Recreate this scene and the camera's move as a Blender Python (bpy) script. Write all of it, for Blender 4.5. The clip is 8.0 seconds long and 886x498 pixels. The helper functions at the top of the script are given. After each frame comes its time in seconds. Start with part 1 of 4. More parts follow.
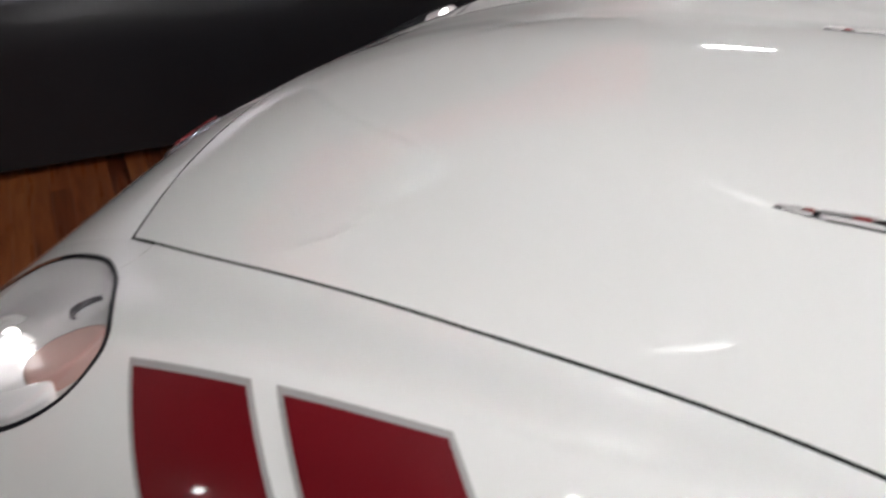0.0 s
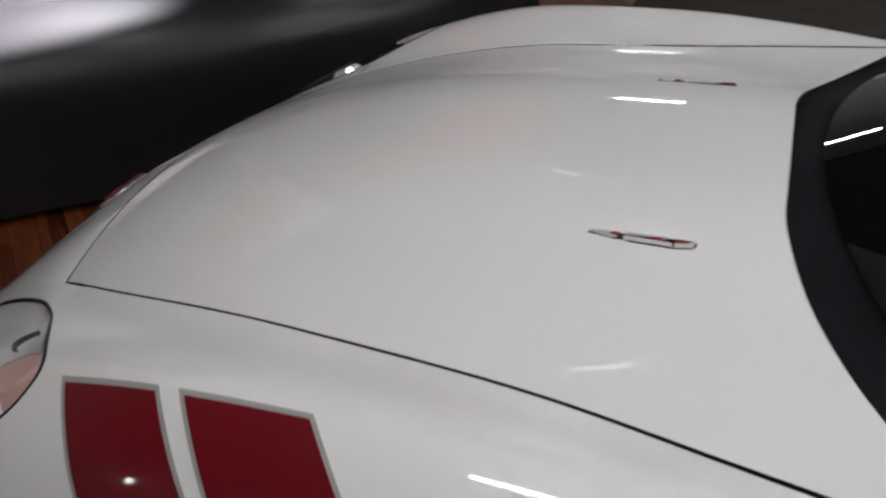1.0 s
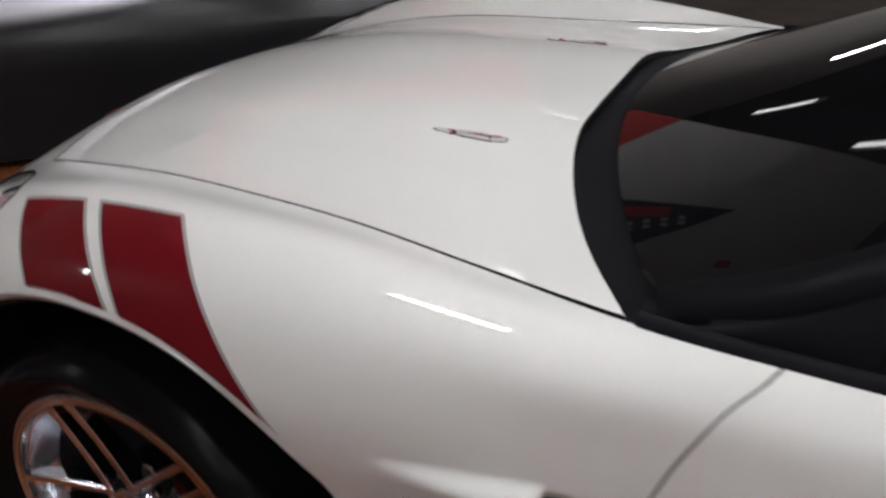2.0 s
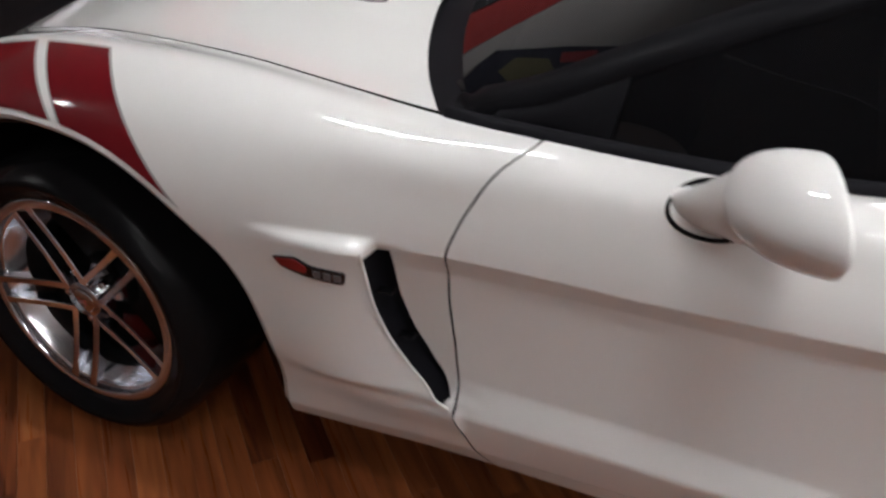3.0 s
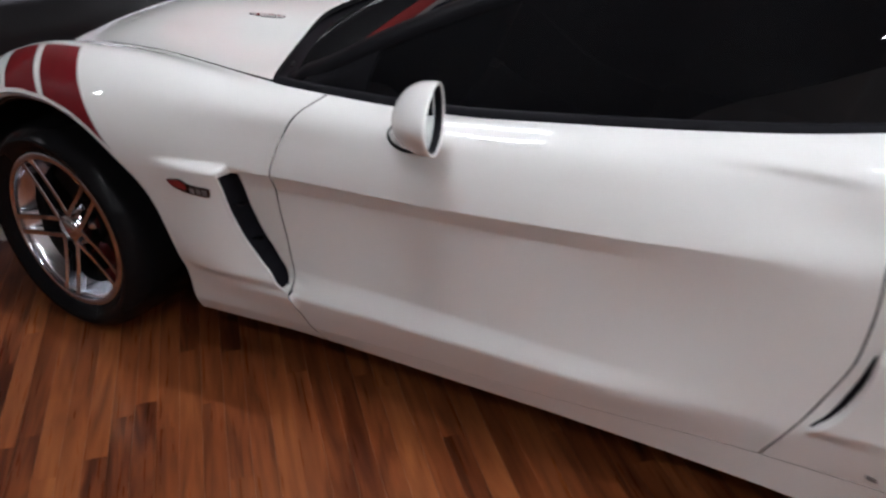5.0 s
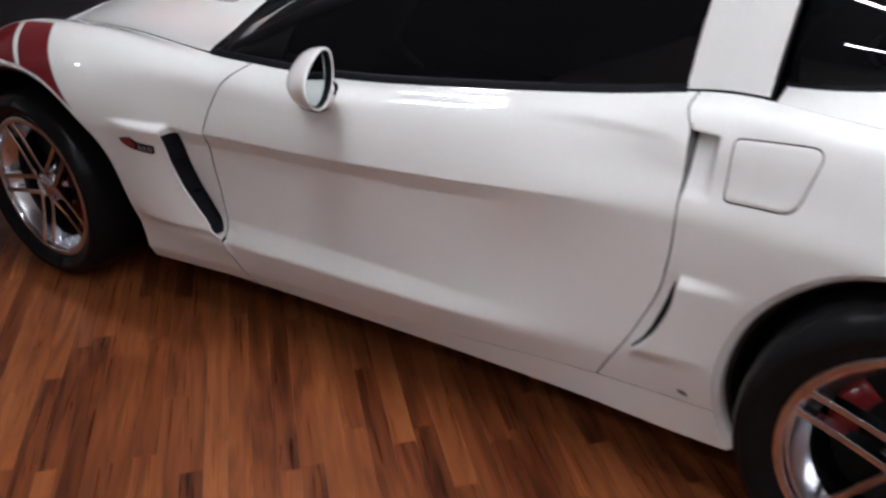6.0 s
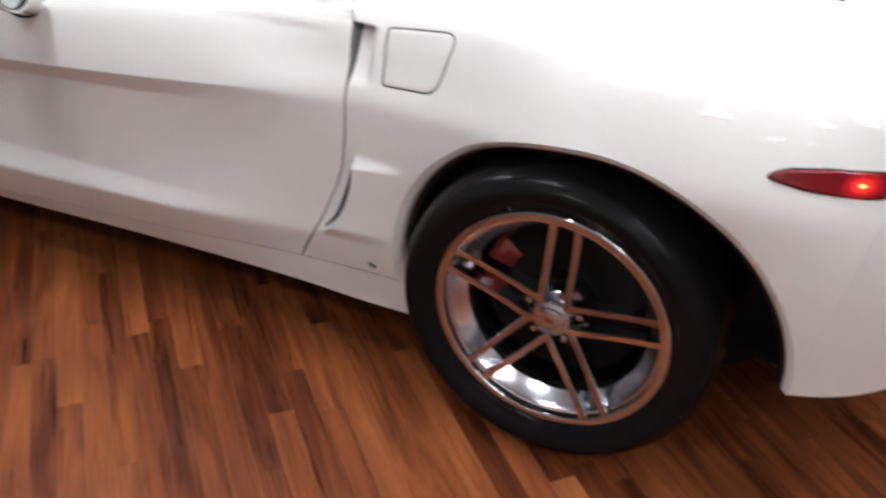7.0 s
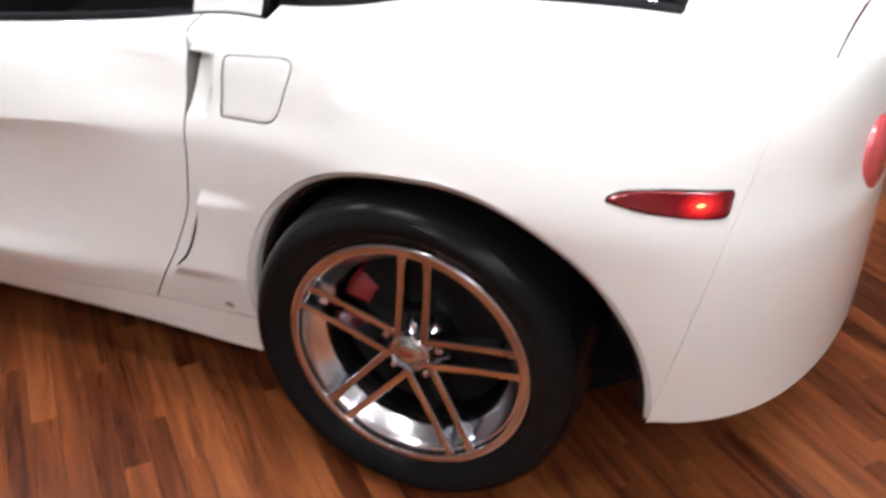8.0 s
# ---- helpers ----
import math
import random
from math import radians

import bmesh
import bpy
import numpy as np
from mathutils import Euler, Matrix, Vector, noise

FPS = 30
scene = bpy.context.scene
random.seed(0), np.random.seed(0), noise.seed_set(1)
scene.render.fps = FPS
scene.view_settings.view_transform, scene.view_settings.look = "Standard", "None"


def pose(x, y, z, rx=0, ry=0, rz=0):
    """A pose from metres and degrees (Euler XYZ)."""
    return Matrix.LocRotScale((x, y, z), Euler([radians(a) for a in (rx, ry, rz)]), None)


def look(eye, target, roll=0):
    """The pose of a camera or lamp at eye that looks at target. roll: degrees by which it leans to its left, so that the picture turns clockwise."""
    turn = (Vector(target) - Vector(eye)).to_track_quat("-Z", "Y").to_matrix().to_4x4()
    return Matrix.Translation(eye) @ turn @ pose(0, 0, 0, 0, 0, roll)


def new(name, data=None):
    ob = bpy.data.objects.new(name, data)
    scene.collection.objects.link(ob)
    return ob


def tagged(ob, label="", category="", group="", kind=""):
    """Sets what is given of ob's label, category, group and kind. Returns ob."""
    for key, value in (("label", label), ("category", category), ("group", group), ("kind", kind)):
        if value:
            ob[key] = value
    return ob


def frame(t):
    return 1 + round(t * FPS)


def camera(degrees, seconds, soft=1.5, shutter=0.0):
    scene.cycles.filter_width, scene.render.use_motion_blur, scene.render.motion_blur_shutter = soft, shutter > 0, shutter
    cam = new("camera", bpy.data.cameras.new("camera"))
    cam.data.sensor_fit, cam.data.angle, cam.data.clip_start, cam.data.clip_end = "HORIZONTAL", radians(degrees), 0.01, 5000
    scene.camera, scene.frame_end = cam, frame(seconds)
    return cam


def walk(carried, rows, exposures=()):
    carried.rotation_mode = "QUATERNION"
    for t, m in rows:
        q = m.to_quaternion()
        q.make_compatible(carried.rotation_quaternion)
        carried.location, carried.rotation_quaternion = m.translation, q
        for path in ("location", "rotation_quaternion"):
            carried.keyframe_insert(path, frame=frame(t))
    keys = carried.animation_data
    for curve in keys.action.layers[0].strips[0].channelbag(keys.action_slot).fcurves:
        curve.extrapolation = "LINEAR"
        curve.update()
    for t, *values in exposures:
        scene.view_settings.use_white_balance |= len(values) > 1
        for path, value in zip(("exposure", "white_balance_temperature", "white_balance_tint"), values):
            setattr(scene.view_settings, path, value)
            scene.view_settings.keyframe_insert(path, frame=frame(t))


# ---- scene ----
cam = camera(51.8, 8.0, soft=2.4, shutter=0.5)

PATH = [
    (0, (0.314, -1.241, 1.36), (-0.376, 0.286, 0.268), -0.4),
    (0.5, (0.38, -1.259, 1.418), (-0.22, 0.339, 0.376), 0.4),
    (1, (0.486, -1.386, 1.469), (-0.123, 0.222, 0.447), -1.1),
    (1.2, (0.544, -1.467, 1.487), (-0.071, 0.159, 0.499), -1.3),
    (2.3, (1.087, -1.748, 1.462), (0.322, -0.190, 0.469), 0.8),
    (2.5, (1.161, -1.798, 1.466), (0.39, -0.26, 0.446), 0.4),
    (3, (1.365, -1.957, 1.439), (0.626, -0.438, 0.368), -0.0),
    (3.5, (1.549, -2.041, 1.454), (0.791, -0.519, 0.401), -0.7),
    (4, (1.813, -2.12, 1.486), (0.932, -0.643, 0.466), -1.0),
    (4.5, (2.026, -2.225, 1.464), (1.087, -0.735, 0.516), -2.5),
    (4.7, (2.135, -2.252, 1.475), (1.158, -0.780, 0.536), -3.3),
    (5.8, (2.661, -2.326, 1.506), (1.631, -0.9, 0.555), -2.2),
    (6, (2.758, -2.358, 1.492), (1.695, -0.941, 0.564), -2.9),
    (6.5, (3.028, -2.401, 1.47), (2.07, -0.936, 0.502), -1.6),
    (7, (3.191, -2.356, 1.453), (2.414, -0.835, 0.412), -0.4),
    (7.5, (3.279, -2.251, 1.448), (2.558, -0.749, 0.342), -0.4),
    (8, (3.31, -2.196, 1.437), (2.648, -0.606, 0.422), -0.8),
]
walk(cam, [(t, look(eye, target, roll)) for t, eye, target, roll in PATH],
     [(0, .08, 6500, 10), (.5, -.30, 6450, 10), (1, -.50, 6400, 10), (2.5, -.02, 6500, 10), (3.5, -.03, 6500, 10), (4.5, .04, 6200, 10), (6, .06, 6180, 10), (7, .40, 6320, 10), (7.5, .70, 6430, 10), (8, .80, 6450, 10)])

# ---------------------------------------------------------------- world and lights
world = bpy.data.worlds.new("World")
scene.world = world
world.use_nodes = True
world.node_tree.nodes["Background"].inputs[0].default_value = (0.55, 0.53, 0.52, 1)
world.node_tree.nodes["Background"].inputs[1].default_value = 0.05


# dipped beams of the lit headlamps: wide, flat and cut off above
for q in (-1, 1):
    beam = bpy.data.lights.new("headlamp_beam", "SPOT")
    beam.energy, beam.color, beam.spot_size, beam.spot_blend, beam.shadow_soft_size = 2200.0, (1.0, .96, .93), radians(82), .75, .02
    lamp_ob = new("headlamp_beam", beam)
    lamp_ob.matrix_world = Matrix.Translation((-.66, q * .575, .645)) @ Matrix.Rotation(radians(90), 4, "Y") @ Matrix.Rotation(radians(90), 4, "Z") @ Matrix.Diagonal((1, .11, 1, 1))


# ---------------------------------------------------------------- materials
def mat(name, color, rough=0.5, metal=0.0, coat=0.0, spec=0.5, noise_scale=0.0, amount=0.0, bump=0.0, bump_scale=200.0, rough_var=0.0):
    m = bpy.data.materials.new(name)
    m.use_nodes = True
    nt = m.node_tree
    b = nt.nodes["Principled BSDF"]
    b.inputs["Base Color"].default_value = (*color, 1)
    b.inputs["Roughness"].default_value = rough
    b.inputs["Metallic"].default_value = metal
    b.inputs["Coat Weight"].default_value = coat
    b.inputs["Coat Roughness"].default_value = 0.03
    b.inputs["Specular IOR Level"].default_value = spec
    tc = nt.nodes.new("ShaderNodeTexCoord")
    if noise_scale:
        n = nt.nodes.new("ShaderNodeTexNoise")
        n.inputs["Scale"].default_value = noise_scale
        n.inputs["Detail"].default_value = 6
        nt.links.new(tc.outputs["Object"], n.inputs["Vector"])
        mix = nt.nodes.new("ShaderNodeMix")
        mix.data_type = "RGBA"
        mix.inputs[6].default_value = (*[c * (1 - amount) for c in color], 1)
        mix.inputs[7].default_value = (*[min(1, c * (1 + amount)) for c in color], 1)
        nt.links.new(n.outputs["Fac"], mix.inputs[0])
        nt.links.new(mix.outputs[2], b.inputs["Base Color"])
        if rough_var:
            mr = nt.nodes.new("ShaderNodeMapRange")
            mr.inputs[1].default_value, mr.inputs[2].default_value = 0.3, 0.7
            mr.inputs[3].default_value, mr.inputs[4].default_value = max(0.01, rough - rough_var), rough + rough_var
            nt.links.new(n.outputs["Fac"], mr.inputs[0])
            nt.links.new(mr.outputs[0], b.inputs["Roughness"])
    if bump:
        n2 = nt.nodes.new("ShaderNodeTexNoise")
        n2.inputs["Scale"].default_value = bump_scale
        n2.inputs["Detail"].default_value = 3
        nt.links.new(tc.outputs["Object"], n2.inputs["Vector"])
        bp = nt.nodes.new("ShaderNodeBump")
        bp.inputs["Strength"].default_value = bump
        bp.inputs["Distance"].default_value = 0.002
        nt.links.new(n2.outputs["Fac"], bp.inputs["Height"])
        nt.links.new(bp.outputs[0], b.inputs["Normal"])
    return m


def glow(name, color, strength):
    m = bpy.data.materials.new(name)
    m.use_nodes = True
    b = m.node_tree.nodes["Principled BSDF"]
    b.inputs["Base Color"].default_value = (*color, 1)
    b.inputs["Emission Color"].default_value = (*color, 1)
    b.inputs["Emission Strength"].default_value = strength
    return m


def glass(name, color, weight, rough=0.01):
    m = mat(name, color, rough)
    b = m.node_tree.nodes["Principled BSDF"]
    b.inputs["Transmission Weight"].default_value = weight
    b.inputs["IOR"].default_value = 1.58
    return m


def film(name, gloss):
    """Thin clear sheet: see-through, with a Fresnel gloss."""
    m = bpy.data.materials.new(name)
    m.use_nodes = True
    nt = m.node_tree
    nt.nodes.remove(nt.nodes["Principled BSDF"])
    clear, shine, mix, fr = (nt.nodes.new(k) for k in ("ShaderNodeBsdfTransparent", "ShaderNodeBsdfGlossy", "ShaderNodeMixShader", "ShaderNodeFresnel"))
    clear.inputs[0].default_value = (.97, .96, .96, 1)
    shine.inputs["Roughness"].default_value = gloss
    fr.inputs["IOR"].default_value = 1.40
    nt.links.new(fr.outputs[0], mix.inputs[0])
    nt.links.new(clear.outputs[0], mix.inputs[1])
    nt.links.new(shine.outputs[0], mix.inputs[2])
    nt.links.new(mix.outputs[0], nt.nodes["Material Output"].inputs[0])
    return m


PAINT = mat("white_paint", (0.785, 0.79, 0.775), 0.55, coat=1.0, spec=0.2, noise_scale=2.5, amount=0.012, bump=0.012, bump_scale=900)
RED = mat("red_vinyl", (0.135, 0.006, 0.010), 0.34, spec=0.15, coat=0.45, noise_scale=14, amount=0.18)
RED.node_tree.nodes["Principled BSDF"].inputs["Coat Roughness"].default_value = 0.06
GREY_EDGE = mat("grey_vinyl", (0.33, 0.325, 0.32), 0.35, coat=0.5, noise_scale=40, amount=0.06)
RUBBER = mat("tyre_rubber", (0.0085, 0.0084, 0.0092), 0.24, spec=0.07, noise_scale=30, amount=0.25, rough_var=0.02)
LINER = mat("black_liner", (0.008, 0.008, 0.0095), 0.20, spec=0.30, noise_scale=12, amount=0.3, bump=0.1, bump_scale=150)
DARK = mat("dark_void", (0.014, 0.0138, 0.015), 0.75, spec=0.06, noise_scale=20, amount=0.2)
# Grey of the sill stud; on door rims it paints the gap's shade.
STUD_RIM_SHADE = mat("stud_and_rim_shade", (0.17, 0.17, 0.17), 0.6, noise_scale=40, amount=0.15)
TRIM = mat("black_trim", (0.009, 0.009, 0.0115), 0.55, spec=0.07, noise_scale=40, amount=0.2)
PILLAR = mat("satin_black", (0.008, 0.008, 0.0095), 0.42, spec=0.03, noise_scale=10, amount=0.1)
BARREL = mat("barrel_chrome", (0.86, 0.87, 0.91), 0.21, metal=1.0, noise_scale=18, amount=0.08)
CHROME = mat("chrome", (0.60, 0.625, 0.68), 0.09, metal=1.0, noise_scale=25, amount=0.05)
# Base near black: shade behind the spokes is put into the disc colour.
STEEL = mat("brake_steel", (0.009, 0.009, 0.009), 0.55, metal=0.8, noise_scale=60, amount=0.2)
CALIPER = mat("red_caliper", (0.20, 0.008, 0.010), 0.4, coat=0.4, noise_scale=20, amount=0.15)
TINT = glass("tinted_glass", (0.007, 0.0075, 0.009), 0.5)
MIRROR = mat("mirror_silver", (0.50, 0.55, 0.55), 0.01, metal=1.0)
LENS = film("clear_lens", 0.03)
BUCKET = mat("lamp_reflector", (0.97, 0.95, 0.95), 0.20, metal=0.12, coat=1.0, noise_scale=15, amount=0.05)
EMBLEM = mat("satin_chrome", (0.80, 0.78, 0.78), 0.22, metal=0.25, noise_scale=90, amount=0.12)
def lit_lens(name, cx, cz, rx, rz):
    """Red lens, brightest where the bulb stands behind it."""
    m = mat(name, (0.15, 0.003, 0.006), 0.10, coat=0.6, noise_scale=60, amount=0.25)
    nt = m.node_tree
    N, L = nt.nodes.new, nt.links.new
    b = nt.nodes["Principled BSDF"]
    tc, mp, ab, ln, rp = N("ShaderNodeTexCoord"), N("ShaderNodeMapping"), N("ShaderNodeVectorMath"), N("ShaderNodeTexNoise"), N("ShaderNodeValToRGB")
    mp.inputs["Location"].default_value = (-cx / rx, 0, -cz / rz)
    mp.inputs["Scale"].default_value = (1 / rx, 0, 1 / rz)
    L(tc.outputs["Object"], mp.inputs[0])
    ab.operation = "LENGTH"
    L(mp.outputs[0], ab.inputs[0])
    ln.inputs["Scale"].default_value = 260
    L(tc.outputs["Object"], ln.inputs["Vector"])
    add = N("ShaderNodeMath")
    add.operation = "MULTIPLY_ADD"
    L(ln.outputs["Fac"], add.inputs[0])
    add.inputs[1].default_value = .35
    L(ab.outputs["Value"], add.inputs[2])
    els = rp.color_ramp.elements
    els[0].position, els[0].color = .22, (1, .16, .03, 1)
    els[1].position, els[1].color = 1.0, (.0, .0, .0, 1)
    for q, c in ((.36, (.9, .03, .02, 1)), (.62, (.28, .004, .006, 1))):
        els.new(q).color = c
    L(add.outputs[0], rp.inputs[0])
    L(rp.outputs[0], b.inputs["Emission Color"])
    b.inputs["Emission Strength"].default_value = 1.3
    return m


MARKER = lit_lens("lit_marker_lens", 3.200, .771, .042, .030)
XENON = glow("lit_xenon", (1.0, 0.98, 0.96), 7.0)
# Pale pink stands in for what the headlamp reflects.
PINK_REFLECTION = mat("painted_pink_reflection", (0.62, 0.40, 0.36), 0.18, coat=1.0, noise_scale=30, amount=0.12)
BULB = glow("lit_bulb", (1.0, 0.10, 0.03), 9.0)
LEATHER = mat("black_leather", (0.007, 0.007, 0.008), 0.5, noise_scale=50, amount=0.2, bump=0.3, bump_scale=400)
TUBE = glow("tube_light", (1.0, 0.985, 0.99), 96.0)
DIM_TUBE = glow("dim_tube_light", (1.0, 0.985, 0.99), 7.0)
CEIL = mat("ceiling_paint", (0.16, 0.16, 0.16), 0.9, noise_scale=3, amount=0.15)
WALLM = mat("wall_paint", (0.76, 0.745, 0.735), 0.85, noise_scale=2, amount=0.06, bump=0.1, bump_scale=120)
BLACKP = mat("black_panel", (0.019, 0.0185, 0.021), 0.22, spec=0.3, noise_scale=1.5, amount=0.3, rough_var=0.03)

BADGE = mat("badge_chrome", (0.085, 0.08, 0.085), 0.2, metal=0.9, noise_scale=80, amount=0.2)
TAIL_RED = mat("tail_lens", (0.52, 0.085, 0.095), 0.14, coat=1.0, noise_scale=60, amount=0.2)
REDBAND = mat("red_band_paint", (0.62, 0.035, 0.03), 0.55, noise_scale=4, amount=0.08)
GREYUP = mat("pale_grey_paint", (0.72, 0.725, 0.72), 0.7, noise_scale=3, amount=0.06)
BASESTRIP = mat("base_metal", (0.16, 0.16, 0.17), 0.35, metal=0.4, noise_scale=8, amount=0.1)
CARPET = mat("carpet_pile", (0.085, 0.072, 0.062), 0.95, spec=0.1, noise_scale=5, amount=0.35, bump=0.6, bump_scale=350)
BANNER = mat("banner_cloth", (0.02, 0.022, 0.05), 0.7, noise_scale=20, amount=0.2)
YELLOW = mat("banner_yellow", (0.26, 0.23, 0.10), 0.7, noise_scale=20, amount=0.1)


def wood(name, per_island):
    """Reddish strip wood: each strip has its own tone, streaks run along its length."""
    m = bpy.data.materials.new(name)
    m.use_nodes = True
    nt = m.node_tree
    N, L = nt.nodes.new, nt.links.new
    b = nt.nodes["Principled BSDF"]
    tc = N("ShaderNodeTexCoord")
    rnd = N("ShaderNodeNewGeometry").outputs["Random Per Island"] if per_island else N("ShaderNodeObjectInfo").outputs["Random"]
    mul = N("ShaderNodeMath")
    mul.operation = "MULTIPLY"
    mul.inputs[1].default_value = 37.0
    L(rnd, mul.inputs[0])
    off = N("ShaderNodeCombineXYZ")
    for i in range(3):
        L(mul.outputs[0], off.inputs[i])
    add = N("ShaderNodeVectorMath")
    L(tc.outputs["Object"], add.inputs[0])
    L(off.outputs[0], add.inputs[1])

    def streak(sx, sy, detail, dist):
        mp = N("ShaderNodeMapping")
        mp.inputs["Scale"].default_value = (sx, sy, 1)
        L(add.outputs[0], mp.inputs[0])
        n = N("ShaderNodeTexNoise")
        n.inputs["Scale"].default_value = 1.0
        n.inputs["Detail"].default_value = detail
        n.inputs["Distortion"].default_value = dist
        L(mp.outputs[0], n.inputs["Vector"])
        return n.outputs["Fac"]
    broad, grain, fine = streak(1.7, 15, 2, 1.3), streak(2.8, 36, 2, 1.2), streak(4.0, 120, 2, .3)
    ramp = N("ShaderNodeValToRGB")
    els = ramp.color_ramp.elements
    els[0].position, els[0].color = .28, (.026, .0045, .0020, 1)
    els[1].position, els[1].color = .72, (.345, .114, .0375, 1)
    for p, c in ((.38, (.085, .0208, .0076, 1)), (.50, (.183, .0505, .0170, 1))):
        e = els.new(p)
        e.color = c
    total = None
    for source, weight in ((broad, .53), (grain, .18), (fine, .03), (rnd, .24)):
        node = N("ShaderNodeMath")
        node.operation = "MULTIPLY_ADD"
        L(source, node.inputs[0])
        node.inputs[1].default_value = weight
        if total is None:
            node.inputs[2].default_value = .012
        else:
            L(total, node.inputs[2])
        total = node.outputs[0]
    L(total, ramp.inputs[0])
    L(ramp.outputs[0], b.inputs["Base Color"])
    b.inputs["Specular IOR Level"].default_value = .25
    rr = N("ShaderNodeMapRange")
    rr.inputs[3].default_value, rr.inputs[4].default_value = .24, .34
    L(fine, rr.inputs[0])
    L(rr.outputs[0], b.inputs["Roughness"])
    bp = N("ShaderNodeBump")
    bp.inputs["Strength"].default_value, bp.inputs["Distance"].default_value = .05, .0006
    L(fine, bp.inputs["Height"])
    L(bp.outputs[0], b.inputs["Normal"])
    return m


WOOD, WOOD_REST = wood("wood_strip", False), wood("wood_strip_far", True)
H = 4.4          # ceiling height
HANG = 3.0       # top of the hung lights
# x, y, turn, length, width and tube of each ceiling light
# Several follow highlights on the car; front, rear and far-left ones are added fill.
LIGHTS = ((-.72, 6.9), (1.95, .4, 0, .60, .08), (2.2, 1.5, 0, .66, .08), (4.2, 1.2), (2.6, 3.35), (-.93, 3.85, -42, .60, .05, DIM_TUBE), (-.10, 1.73, -47, .48, .042, DIM_TUBE), (.12, -.64, 0, .66, .11), (1.80, -1.62, 0, .60, .09), (3.1, -.9, 0, .66, .08), (4.3, -.7, 0, .66, .08),
          (4.8, -1.9, 0, .66, .07), (2.35, -3.4, 0, .25, .25), (4.4, -3.2, 0, .66, .07), (3.6, -5.2, 0, .66, .095), (4.9, -5.5, 0, .66, .095), (5.8, -2.7, 0, .66, .07), (-3.4, -3.0, 45, .45))


# ---------------------------------------------------------------- mesh helpers
def mesh_ob(name, verts, faces, material, parent=None, label="", smooth=True, weld=0.0):
    me = bpy.data.meshes.new(name)
    me.from_pydata([tuple(map(float, v)) for v in verts], [], faces)
    if weld:
        bm = bmesh.new()
        bm.from_mesh(me)
        bmesh.ops.remove_doubles(bm, verts=bm.verts, dist=weld)
        bm.to_mesh(me)
        bm.free()
    me.materials.append(material)
    if smooth:
        me.polygons.foreach_set("use_smooth", [True] * len(me.polygons))
    me.update()
    ob = new(name, me)
    if parent:
        ob.parent = parent
    if label:
        ob["label"] = label
    return ob


def part(name, bm, material, parent, label="", smooth=True):
    me = bpy.data.meshes.new(name)
    bmesh.ops.recalc_face_normals(bm, faces=bm.faces)
    bm.to_mesh(me)
    bm.free()
    me.materials.append(material)
    if smooth:
        me.polygons.foreach_set("use_smooth", [True] * len(me.polygons))
    ob = new(name, me)
    if parent:
        ob.parent = parent
    if label:
        ob["label"] = label
    return ob


def box(bm, x0, x1, y0, y1, z0, z1, bevel=0.0, m=None):
    g = bmesh.ops.create_cube(bm, size=1)
    vs = g["verts"]
    for v in vs:
        v.co = Vector((x0 + (v.co.x + 0.5) * (x1 - x0), y0 + (v.co.y + 0.5) * (y1 - y0), z0 + (v.co.z + 0.5) * (z1 - z0)))
    if bevel:
        es = list({e for v in vs for e in v.link_edges})
        r = bmesh.ops.bevel(bm, geom=es, offset=bevel, segments=2, profile=0.6, affect="EDGES")
        vs = list({v for f in r["faces"] for v in f.verts} | {v for v in vs if v.is_valid})
    if m is not None:
        bmesh.ops.transform(bm, matrix=m, verts=[v for v in vs if v.is_valid])
    return vs


def lathe(profile, n=96, closed=False):
    """Revolve (radius, depth) points about the y axis; returns verts and faces."""
    vs, fs = [], []
    k = len(profile)
    for i in range(n):
        a = 2 * math.pi * i / n
        for r, d in profile:
            vs.append((r * math.cos(a), d, r * math.sin(a)))
    for i in range(n):
        j = (i + 1) % n
        for q in range(k if closed else k - 1):
            p = (q + 1) % k
            fs.append((i * k + q, i * k + p, j * k + p, j * k + q))
    return vs, fs


def curve_fn(pts):
    """Smooth monotone curve through (x, value) knots, as a vectorised function."""
    xs = np.array([p[0] for p in pts], float)
    ys = np.array([p[1] for p in pts], float)
    h = np.diff(xs)
    d = np.diff(ys) / h
    m = np.zeros(len(xs))
    m[0], m[-1] = d[0], d[-1]
    for i in range(1, len(xs) - 1):
        if d[i - 1] * d[i] > 0:
            w1, w2 = 2 * h[i] + h[i - 1], h[i] + 2 * h[i - 1]
            m[i] = (w1 + w2) / (w1 / d[i - 1] + w2 / d[i])

    def f(x):
        x = np.clip(np.asarray(x, float), xs[0], xs[-1])
        i = np.clip(np.searchsorted(xs, x) - 1, 0, len(xs) - 2)
        t = (x - xs[i]) / h[i]
        return ys[i] * (1 + 2 * t) * (1 - t) ** 2 + m[i] * h[i] * t * (1 - t) ** 2 + ys[i + 1] * t * t * (3 - 2 * t) + m[i + 1] * h[i] * t * t * (t - 1)
    return f


def smooth(a, b, x):
    t = np.clip((np.asarray(x, float) - a) / (b - a), 0, 1)
    return t * t * (3 - 2 * t)


